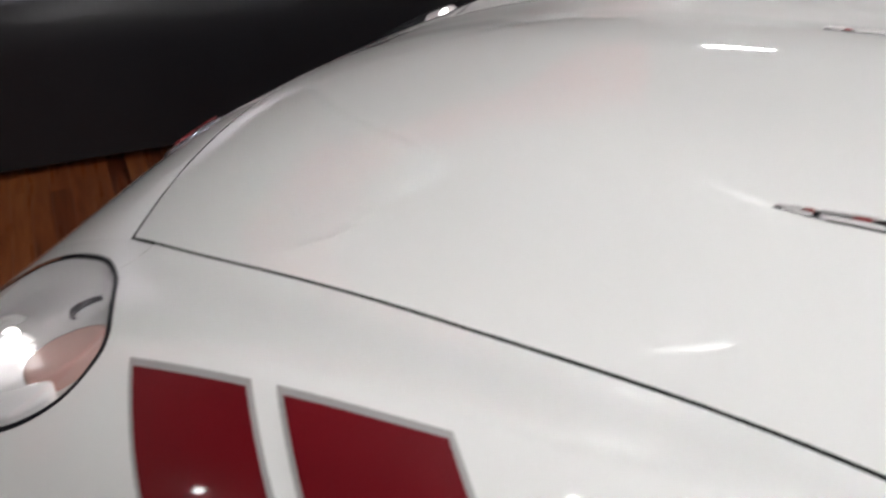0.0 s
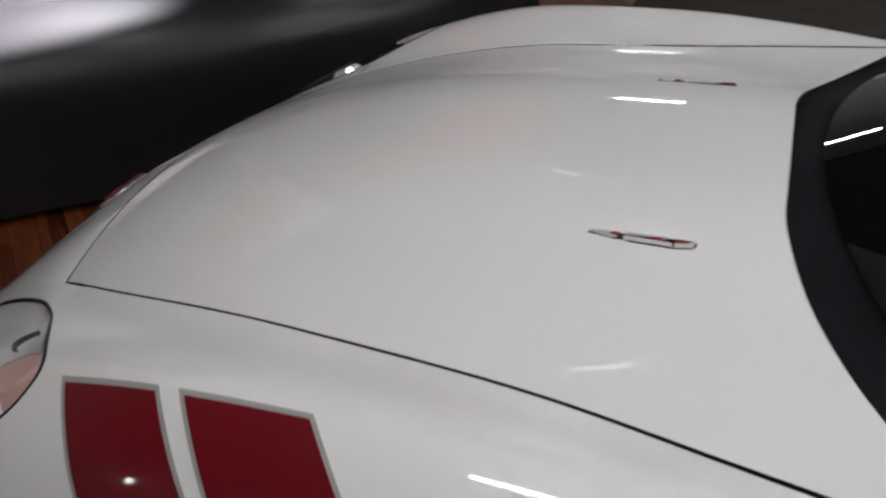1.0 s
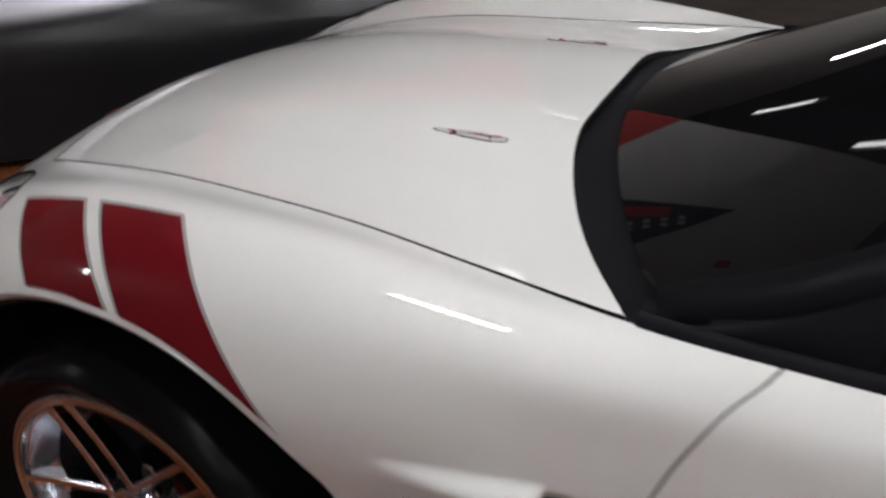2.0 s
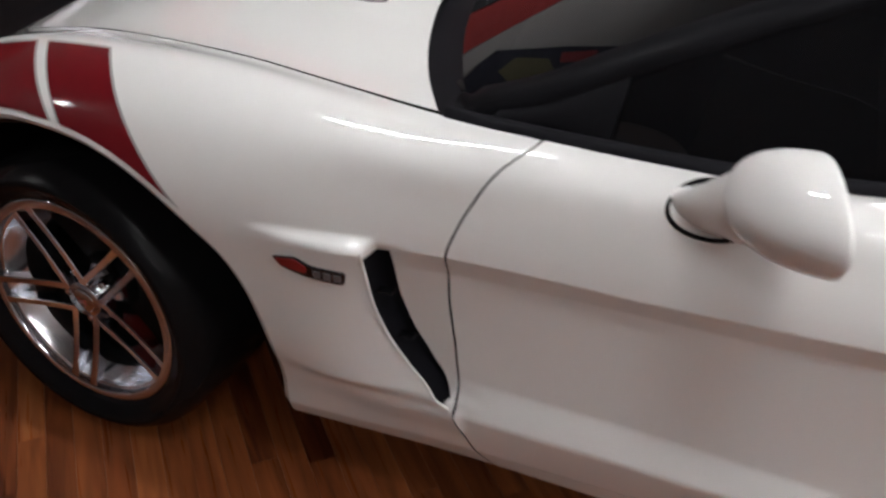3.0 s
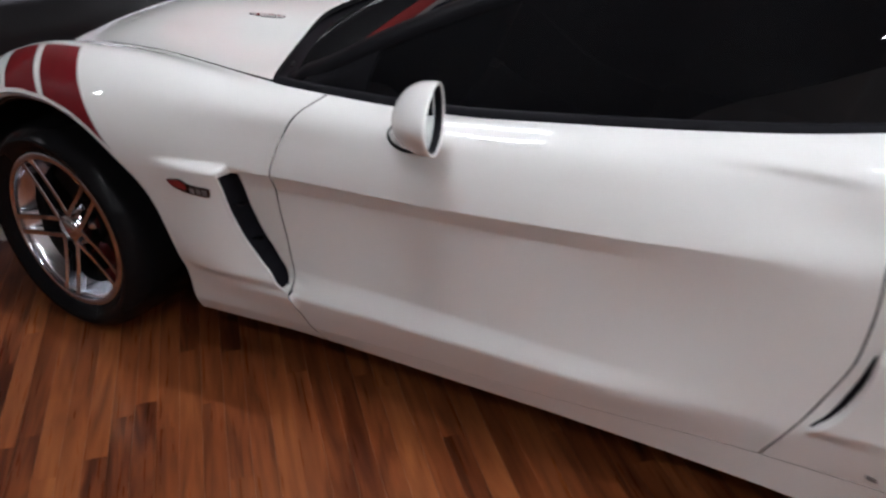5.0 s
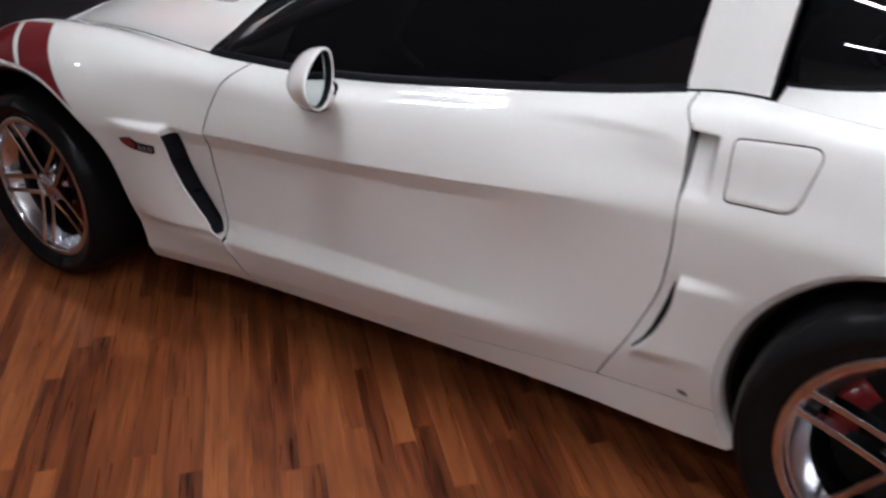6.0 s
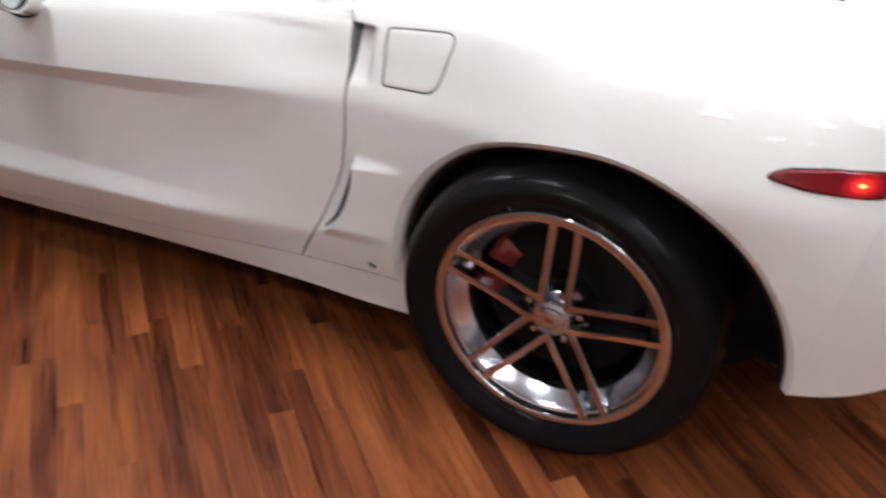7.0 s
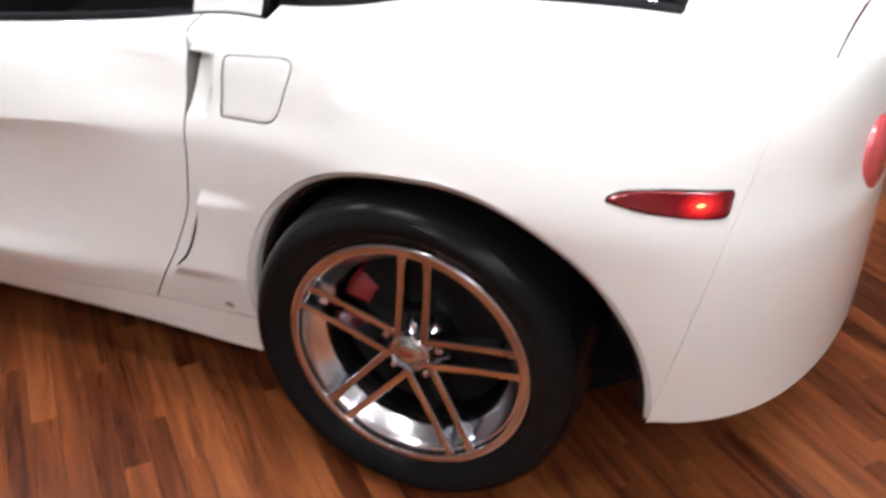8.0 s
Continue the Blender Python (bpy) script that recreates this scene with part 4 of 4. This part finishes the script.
# bonnet emblems, one each side of the bulge
for side in (-1, 1):
    plate = patch("hood_emblem", rounded([(.287, .3075), (.330, .3035), (.342, .306), (.350, .3035), (.395, .3025), (.435, .305), (.430, .3165), (.404, .3205), (.346, .3175), (.336, .3145), (.328, .3155)], .003), on_top, BADGE, car, side, .0022, rings=4, label="chrome and red bonnet emblem", step=.004)
    for o, m_, h_ in (([(.290, .3078), (.318, .3045), (.318, .3068), (.300, .3088)], EMBLEM, .0055), ([(.298, .3095), (.318, .3115), (.330, .3140), (.318, .3145)], EMBLEM, .0055),
                      ([(.320, .3055), (.331, .3050), (.331, .3125), (.320, .3120)], CALIPER, .0050), ([(.338, .3045), (.396, .3035), (.396, .3060), (.338, .3068)], EMBLEM, .0055),
                      ([(.337, .3130), (.402, .3160), (.404, .3198), (.340, .3168)], EMBLEM, .0060), ([(.370, .3072), (.388, .3068), (.390, .3125), (.372, .3125)], CALIPER, .0050),
                      ([(.405, .3160), (.428, .3125), (.432, .3060), (.429, .3160), (.406, .3198)], EMBLEM, .0060), ([(.404, .3060), (.429, .3065), (.425, .3120), (.404, .3130)], CALIPER, .0050)):
        patch("emblem_bar" if m_ is EMBLEM else "emblem_inlay", rounded(o, .001), on_top, m_, plate, side, h_, rings=2, bevel=.0006, base=.0015, step=.004)

# sill stud
patch("sill_stud", rounded([(2.200, .305), (2.221, .301), (2.223, .289), (2.202, .292)], .004), on_side, STUD_RIM_SHADE, car, -1, .002, rings=3, label="small dull metal badge", step=.004)

# nose emblem on the centre line
bm = bmesh.new()
o = np.linspace(0, 2 * math.pi, 32, endpoint=False)
ring0 = []
for f, h in ((1, -.002), (1, .004), (.86, .007), (.4, .009)):
    ring = []
    for a in o:
        y, x = .075 * f * math.cos(a), -.765 + .050 * f * math.sin(a)
        z = float(top_point(x, abs(y))[2]) + h
        ring.append(bm.verts.new((x, y, z)))
    if ring0:
        for i in range(32):
            bm.faces.new((ring0[i], ring0[(i + 1) % 32], ring[(i + 1) % 32], ring[i]))
    ring0 = ring
bm.faces.new(ring0)
nose_badge = part("nose_emblem", bm, CHROME, car, "oval chrome nose emblem with red wings")
for q in (-1, 1):
    patch("emblem_wing", rounded([(-.785, .008), (-.775, .050), (-.750, .056), (-.742, .020)], .006), on_top, CALIPER, nose_badge, q, .0125, rings=3, base=.004)

# headlamps: bowl, projector pots, rim and clear cover
LC = LAMP.mean(0)


def lamp_fn(x, w, out):
    return top_point(x, w, out)


for side in (-1, 1):
    o = dense(LAMP, .010)
    n = len(o)
    verts, faces = [], []
    for f, h in ((1.0, -.001), (.985, -.006), (.965, -.012), (.92, -.022), (.80, -.034), (.55, -.043), (.25, -.046)):
        q = LC + (o - LC) * f
        verts += list(lamp_fn(q[:, 0], q[:, 1], 0) + np.array([0, 0, h]))
    for k in range(6):
        for i in range(n):
            faces.append((k * n + i, k * n + (i + 1) % n, (k + 1) * n + (i + 1) % n, (k + 1) * n + i))
    faces.append(tuple(6 * n + i for i in range(n)))
    bowl = mesh_ob("headlamp", np.array(verts) * (1, side, 1), faces, BUCKET, car, "clear headlamp with silver reflector bowl")
    ring_strip("lamp_gasket", LAMP, lamp_fn, TRIM, bowl, side, .005, .0008)
    for px, pw, pr in ((-.52, .675, .048), (-.625, .590, .038)):
        vs, fs = lathe([(.001, -.020), (pr * .55, -.012), (pr * .78, 0), (pr * .80, .006), (pr * .86, .008), (pr * .92, .004), (pr * .92, -.05)], 40)
        c = top_point(px, pw) + np.array([0, 0, -.058])
        m = Matrix.Translation((c[0], c[1] * side, c[2])) @ Matrix.Rotation(radians(62), 4, "Y") @ Matrix.Rotation(radians(90), 4, "X")
        mesh_ob("projector_pot", [tuple(m @ Vector(v)) for v in vs], fs, BUCKET, bowl, "silver projector lamp pot")
    # lit bulb at the projector, its shroud, and a raised pink patch painting a reflection
    c = top_point(-.535, .655) + np.array([0, 0, -.022])
    vs, fs = lathe([(.0005, -.011), (.006, -.009), (.010, -.003), (.010, .003), (.006, .009), (.0005, .011)], 24)
    mesh_ob("headlamp_bulb", [(v[0] + c[0], v[1] + c[1] * side, v[2] + c[2]) for v in vs], fs, XENON, bowl, "lit white headlamp bulb")
    ang = np.linspace(1.9, 4.1, 24)
    ring = np.array([(-.398 + .040 * math.cos(a), .628 + .030 * math.sin(a)) for a in ang])
    wide = .0055 * np.sin(np.linspace(.12, math.pi - .12, 24))
    g = [lamp_fn(ring[:, 0] + o * wide, ring[:, 1], -.013 + h) for o, h in ((-1, -.006), (-.4, .002), (.4, .002), (1, -.006))]
    build_sheet("lamp_crescent", np.array(g), STEEL, bowl, side, "dark crescent moulding in the lamp", depth=0)
    REFLECTION_SHAPE = rounded([(-.412, .742), (-.400, .704), (-.352, .672), (-.316, .690), (-.303, .728), (-.325, .752), (-.372, .768)], .022)
    patch("lamp_reflection", REFLECTION_SHAPE, lamp_fn, PINK_REFLECTION, bowl, side, -.012, rings=8, bevel=.003, base=-.040, label="raised pink patch painting a reflection in the headlamp")
    patch("lamp_shelf", rounded([(-.50, .762), (-.44, .800), (-.36, .806), (-.315, .786), (-.330, .766), (-.40, .776)], .010), lamp_fn, BUCKET, bowl, side, -.010, rings=5, bevel=.002, base=-.040)
    cover = patch("lamp_cover", LAMP, lamp_fn, LENS, bowl, side, .0015, rings=10, bevel=.0006, base=-.0015, label="clear plastic headlamp cover", step=.010)
    cover.visible_shadow = False

# tail lamps, two round ones a side
for side in (-1, 1):
    for w, z in ((.47, .72), (.24, .73)):
        X = np.linspace(3.3, 3.519, 200)
        vz = [float(v_at(x, z)) for x in (3.45,)][0]
        ws = skin(X, np.full_like(X, vz), False)[:, 1]
        xs_ = float(np.interp(-w, -ws, X))
        vs, fs = lathe([(.001, .022), (.046, .020), (.070, .012), (.079, .002), (.081, -.03)], 48)
        m = Matrix.Translation((xs_ - .004, side * w, z)) @ Matrix.Rotation(radians(-90 + side * 14), 4, "Z")
        mesh_ob("tail_lamp", [tuple(m @ Vector(v)) for v in vs], fs, TAIL_RED, car, "round red tail lamp")


# door mirrors
TILT = .38   # turn of the mirror towards the driver


def mirror(side):
    rim = [(.070, .068), (.083, .020), (.070, -.040), (.030, -.076), (-.015, -.080), (-.060, -.052), (-.085, -.010), (-.080, .028), (-.040, .062), (.020, .080)]
    rim = dense(rounded([(a * 1.02, b * .85) for a, b in rim], .03, 5), .008)
    n = len(rim)
    cx, cy, cz = 1.364, .930, .893
    verts, faces = [], []
    stages = []
    for k in range(15):
        u = k / 14
        f = max(1 - u ** 2.5, 0) ** .5 if k < 14 else .03
        stages.append((1.0 * f, -.122 * u, -.040 * u ** 1.2, -.022 * u ** 1.2))
    stages = [(.90, .000, 0, 0), (.94, .006, 0, 0), (.985, .006, 0, 0), (1.0, .001, 0, 0)] + stages[1:]
    for f, dx, dy, dz in stages:
        for a, b in rim:
            verts.append((cx + dx - TILT * a * f, -(cy + dy) + a * f, cz + dz + b * f))
    for k in range(len(stages) - 1):
        for i in range(n):
            faces.append((k * n + i, k * n + (i + 1) % n, (k + 1) * n + (i + 1) % n, (k + 1) * n + i))
    faces.append(tuple((len(stages) - 1) * n + i for i in range(n)))
    V = np.array(verts)
    S = np.array([1, -side, 1]) if side == 1 else np.array([1, 1, 1])
    shell = mesh_ob("side_mirror", V * S, faces, PAINT, car, "white door mirror on a short stalk")
    glassv = [(cx - .006 - TILT * a * .90, -cy + a * .90, cz + b * .90) for a, b in rim]
    mesh_ob("mirror_glass", np.array(glassv) * S, [tuple(range(n))], MIRROR, shell, "silvered mirror glass")
    ringv = []
    for f, dx in ((.905, -.012), (.905, .003), (.87, .001), (.865, -.007)):
        ringv += [(cx + dx - TILT * a * f, -cy + a * f, cz + b * f) for a, b in rim]
    mesh_ob("mirror_bezel", np.array(ringv) * S, [(k * n + i, k * n + (i + 1) % n, (k + 1) * n + (i + 1) % n, (k + 1) * n + i) for k in range(3) for i in range(n)], TRIM, shell)
    # stalk
    m = 28
    verts, faces = [], []
    root = side_point(1.222, .800)
    NS = 20
    for k in range(NS):
        u = k / (NS - 1)
        e = u * u * (3 - 2 * u)
        close = math.sqrt(max(1 - max(0, (u - .62) / .38) ** 2, .0004))
        c = np.array([1.214 + .100 * u, -(root[1] - .010 + .135 * u), .792 + .075 * u + .026 * e])
        ra, rb = (.060 * (1 - e) + .046 * e) * close, (.031 * (1 - e) + .060 * e) * close
        for i in range(m):
            a = 2 * math.pi * i / m
            verts.append((c[0] + ra * math.cos(a), c[1] + (.30 * rb) * math.sin(a) * (1 - .3 * e), c[2] + rb * math.sin(a) - .006 * math.cos(a)))
    for k in range(NS - 1):
        for i in range(m):
            faces.append((k * m + i, k * m + (i + 1) % m, (k + 1) * m + (i + 1) % m, (k + 1) * m + i))
    mesh_ob("mirror_stalk", np.array(verts) * S, faces, PAINT, shell)
    a = np.linspace(0, 2 * math.pi, 40, endpoint=False)
    ring_strip("mirror_gasket", np.stack([1.218 + .060 * np.cos(a), .795 + .031 * np.sin(a)], -1), on_side, DARK, shell, side, .005, .003)


mirror(-1)
mirror(1)

# dim interior behind the tinted glass
bm = bmesh.new()
box(bm, .80, 1.12, -.62, .62, .62, .845, .05)
part("dashboard", bm, LEATHER, car, "black padded dashboard")
for q in (-1, 1):
    bm = bmesh.new()
    box(bm, 1.42, 1.90, q * .36 - .24, q * .36 + .24, .30, .46, .05)
    box(bm, -.07, .07, -.23, .23, 0, .62, .05, Matrix.Translation((1.93, q * .36, .42)) @ Matrix.Rotation(radians(20), 4, "Y"))
    part("bucket_seat", bm, LEATHER, car, "black leather bucket seat")
bm = bmesh.new()
box(bm, .9, 2.9, -.60, .60, .20, .30)
part("cabin_floor", bm, DARK, car)


# ---------------------------------------------------------------- the room
def wall(name, a, b, z0, z1, thick, material, label, parent=None):
    """Upright slab between two plan points."""
    d = Vector(b) - Vector(a)
    bm = bmesh.new()
    box(bm, 0, d.length, 0, thick, z0, z1)
    ob = part(name, bm, material, None, label, False)
    ob.matrix_world = Matrix.Translation((a[0], a[1], 0)) @ Matrix.Rotation(math.atan2(d.y, d.x), 4, "Z")
    if parent:
        ob.parent = parent
        ob.matrix_parent_inverse = parent.matrix_world.inverted()
    else:
        tagged(ob, label, "wall", "", "structure")
    return ob


wall("wall_north", (-8, 9), (10, 9), 0, H, .15, WALLM, "plain grey showroom wall")
wall("wall_south", (10, -8), (-8, -8), 0, H, .15, WALLM, "plain grey showroom wall")
wall("wall_west", (-8, -8), (-8, 9), 0, H, .15, WALLM, "plain grey showroom wall")
wall("wall_east", (10, 9), (10, -8), 0, H, .15, WALLM, "plain grey showroom wall")
bm = bmesh.new()
box(bm, -8, 10, -8, 9, H, H + .1)
tagged(part("ceiling", bm, CEIL, None, "", False), "dark painted showroom ceiling", "ceiling", "", "structure")

# display wall standing askew ahead of the car: gloss black below, a red band, pale grey above
pa, pb = (-4.6, -2.06), (-.45, 2.09)
dl = (Vector(pb) - Vector(pa)).length
prof = [(0, .036)] + [(.128 * (k / 22) ** 1.9, .36 + .34 * k / 22) for k in range(23)] + [(.131, .712), (.131, 1.40), (.20, 1.40), (.20, .036)]
NP = len(prof)
display = mesh_ob("wall_display", [(x, -.10 + b, z) for x in np.linspace(0, dl, 13) for b, z in prof],
                  [(i * NP + k, (i + 1) * NP + k, (i + 1) * NP + (k + 1) % NP, i * NP + (k + 1) % NP) for i in range(12) for k in range(NP)] + [tuple(range(NP)), tuple(12 * NP + k for k in range(NP - 1, -1, -1))], BLACKP, None, smooth=False)
for poly in display.data.polygons:
    poly.use_smooth = .365 < poly.center.z < .70 and poly.center.y < .03 and 0 < poly.center.x < dl
display.matrix_world = Matrix.Translation((pa[0], pa[1], 0)) @ Matrix.Rotation(math.radians(45), 4, "Z")
tagged(display, "gloss black display wall with a red band and grey upper part", "wall", "", "structure")
wall("red_band", pa, pb, 1.404, 1.80, .10, REDBAND, "matt red painted band", display)
wall("upper_panel", pa, pb, 1.804, H - .004, .10, GREYUP, "pale grey upper wall", display)
wall("base_strip", (pa[0], pa[1]), (pb[0], pb[1]), 0, .033, .11, BASESTRIP, "grey metal base strip", display)
# banner on the display wall
d45 = Vector((1, 1, 0)).normalized()
out45 = Vector((1, -1, 0)).normalized()


def on_wall(along, up, off):
    return Vector((-1.35, 1.19, 0)) + d45 * along + out45 * off + Vector((0, 0, up))


def flat_sign(name, outline, off, thick, material, parent, label=""):
    bm = bmesh.new()
    a = [bm.verts.new(on_wall(x, z, off)) for x, z in outline]
    b = [bm.verts.new(on_wall(x, z, off + thick)) for x, z in outline]
    k = len(a)
    bm.faces.new(a)
    bm.faces.new(b[::-1])
    for i in range(k):
        bm.faces.new((a[i], a[(i + 1) % k], b[(i + 1) % k], b[i]))
    return part(name, bm, material, parent, label, False)


banner = flat_sign("banner", [(-.50, 2.20), (-.10, 2.02), (.30, 1.95), (.44, 2.36), (.58, 3.03), (.32, 2.93), (-.12, 2.69), (-.48, 2.57)], .002, .012, BANNER, None)
tagged(banner, "dark blue wall banner with a coloured flag shape", "banner")
flat_sign("banner_field", [(-.06, 2.34), (.08, 2.14), (.25, 2.12), (.29, 2.34), (.16, 2.52), (.02, 2.52)], .0145, .003, YELLOW, banner)
flat_sign("banner_flag", [(.27, 2.46), (.37, 2.38), (.46, 2.66), (.36, 2.72)], .0145, .003, REDBAND, banner)
flat_sign("banner_bar", [(-.44, 2.53), (-.40, 2.56), (-.24, 2.40), (-.28, 2.37)], .0145, .003, GREYUP, banner)
for k in range(4):
    for j in range(2):
        x0, z0 = .20 + .055 * k - .05 * j, 2.56 + .075 * k + .045 * j
        flat_sign("banner_check", [(x0, z0), (x0 + .035, z0 - .012), (x0 + .045, z0 + .028), (x0 + .010, z0 + .040)], .0145, .003, GREYUP, banner)
badge = flat_sign("wall_badge", [(.02 + .055 * math.cos(a), 3.46 + .055 * math.sin(a)) for a in np.linspace(0, 2 * math.pi, 20, endpoint=False)], .002, .012, REDBAND, None)
tagged(badge, "small round red badge on the grey wall", "wall badge")


def fixture(x, y, turn=0.0, long=.66, wide=.10, tube=TUBE):
    """Slim white light tray with a lit diffuser and end caps, hung on two thin cables."""
    bm = bmesh.new()
    box(bm, -long / 2 - .02, long / 2 + .02, -wide / 2 - .02, wide / 2 + .02, HANG - .050, HANG, .008)
    tray = part("ceiling_light", bm, GREYUP, None, "", False)
    tray.matrix_world = Matrix.Translation((x, y, 0)) @ Matrix.Rotation(radians(turn), 4, "Z")
    bm = bmesh.new()
    box(bm, -long / 2, long / 2, -wide / 2, wide / 2, HANG - .064, HANG - .054, .004)
    part("diffuser", bm, tube, tray, "lit white diffuser")
    for q in (-1, 1):
        bm = bmesh.new()
        box(bm, q * (long / 2 + .010) - .007, q * (long / 2 + .010) + .007, -wide / 2 - .01, wide / 2 + .01, HANG - .062, HANG - .046, .003)
        part("end_cap", bm, BASESTRIP, tray)
        bm = bmesh.new()
        bmesh.ops.create_cone(bm, cap_ends=True, segments=8, radius1=.002, radius2=.002, depth=H - HANG + .006, matrix=Matrix.Translation((q * long * .36, 0, (H + HANG) / 2 - .003)))
        part("cable", bm, TRIM, tray)
    tagged(tray, ("square" if wide == long else "slim") + " white hanging light on thin cables, lit, added for highlights and fill", "ceiling light", "ceiling lights")


for spec in LIGHTS:
    fixture(*spec)

# ---------------------------------------------------------------- wood strip floor
bm = bmesh.new()
box(bm, -8, 10, -8, 9, -.12, -.0045)
floor = tagged(part("floor", bm, WOOD, None, "", False), "glossy reddish-brown wood strip floor", "floor", "", "structure")
bm = bmesh.new()
box(bm, -.30, 9.9, 2.35, 8.9, -.003, .008, .003)
tagged(part("carpet", bm, CARPET, None, "", False), "worn grey-brown carpet beyond the wood floor", "carpet", "", "structure")
ANG = math.atan2(-.68, .735)
STRIP, GAPF = .0585, .0003
turn_m = Matrix.Rotation(ANG, 4, "Z")
rng = random.Random(7)
LENGTHS = (.42, .56, .70, .84, .98, 1.15)


def strip_mesh(L):
    bm = bmesh.new()
    w, h, c = STRIP / 2 - GAPF / 2, 0.0, .0004
    lo = [bm.verts.new((x, y, -.006)) for x, y in ((GAPF / 2, -w), (L - GAPF / 2, -w), (L - GAPF / 2, w), (GAPF / 2, w))]
    mid = [bm.verts.new((v.co.x, v.co.y, h - c)) for v in lo]
    top = [bm.verts.new((v.co.x + (c if v.co.x < L / 2 else -c), v.co.y * (1 - c / w), h)) for v in lo]
    for r0, r1 in ((lo, mid), (mid, top)):
        for i in range(4):
            bm.faces.new((r0[i], r0[(i + 1) % 4], r1[(i + 1) % 4], r1[i]))
    bm.faces.new(top)
    me = bpy.data.meshes.new("floor_strip")
    bm.to_mesh(me)
    bm.free()
    me.materials.append(WOOD)
    return me


STRIPS = [strip_mesh(L) for L in LENGTHS]
rest_v, rest_f = [], []
count = 0
for k in range(-95, 96):
    q = k * STRIP
    s0 = -5.6 + rng.random() * .6
    while s0 < 5.6:
        li = rng.randrange(len(LENGTHS))
        L = LENGTHS[li]
        mid = turn_m @ Vector((s0 + L / 2, q, 0)) + Vector((1.4, -.9, 0))
        lift = rng.random() * .0003
        inside = -7 < mid.x < 9 and -7 < mid.y < 8
        near = .0 < mid.x < 3.75 and -1.62 < mid.y < -.62 or -2.2 < mid.x < -1.0 and -.3 < mid.y < .9
        if near and count < 300 and inside:
            ob = new("floor_strip", STRIPS[li])
            ob.matrix_world = Matrix.Translation((1.4, -.9, lift)) @ turn_m @ Matrix.Translation((s0, q, 0))
            ob.parent = floor
            count += 1
        elif inside:
            me = STRIPS[li]
            b0 = len(rest_v)
            rest_v += [(v.co.x + s0, v.co.y + q, v.co.z + lift) for v in me.vertices]
            rest_f += [tuple(b0 + i for i in p.vertices) for p in me.polygons]
        s0 += L
me = bpy.data.meshes.new("floor_strips")
me.from_pydata(rest_v, [], rest_f)
me.materials.append(WOOD_REST)
rest = new("floor_strips", me)
rest.matrix_world = Matrix.Translation((1.4, -.9, 0)) @ turn_m
rest.parent = floor
tagged(rest, "", "", "", "stuff")
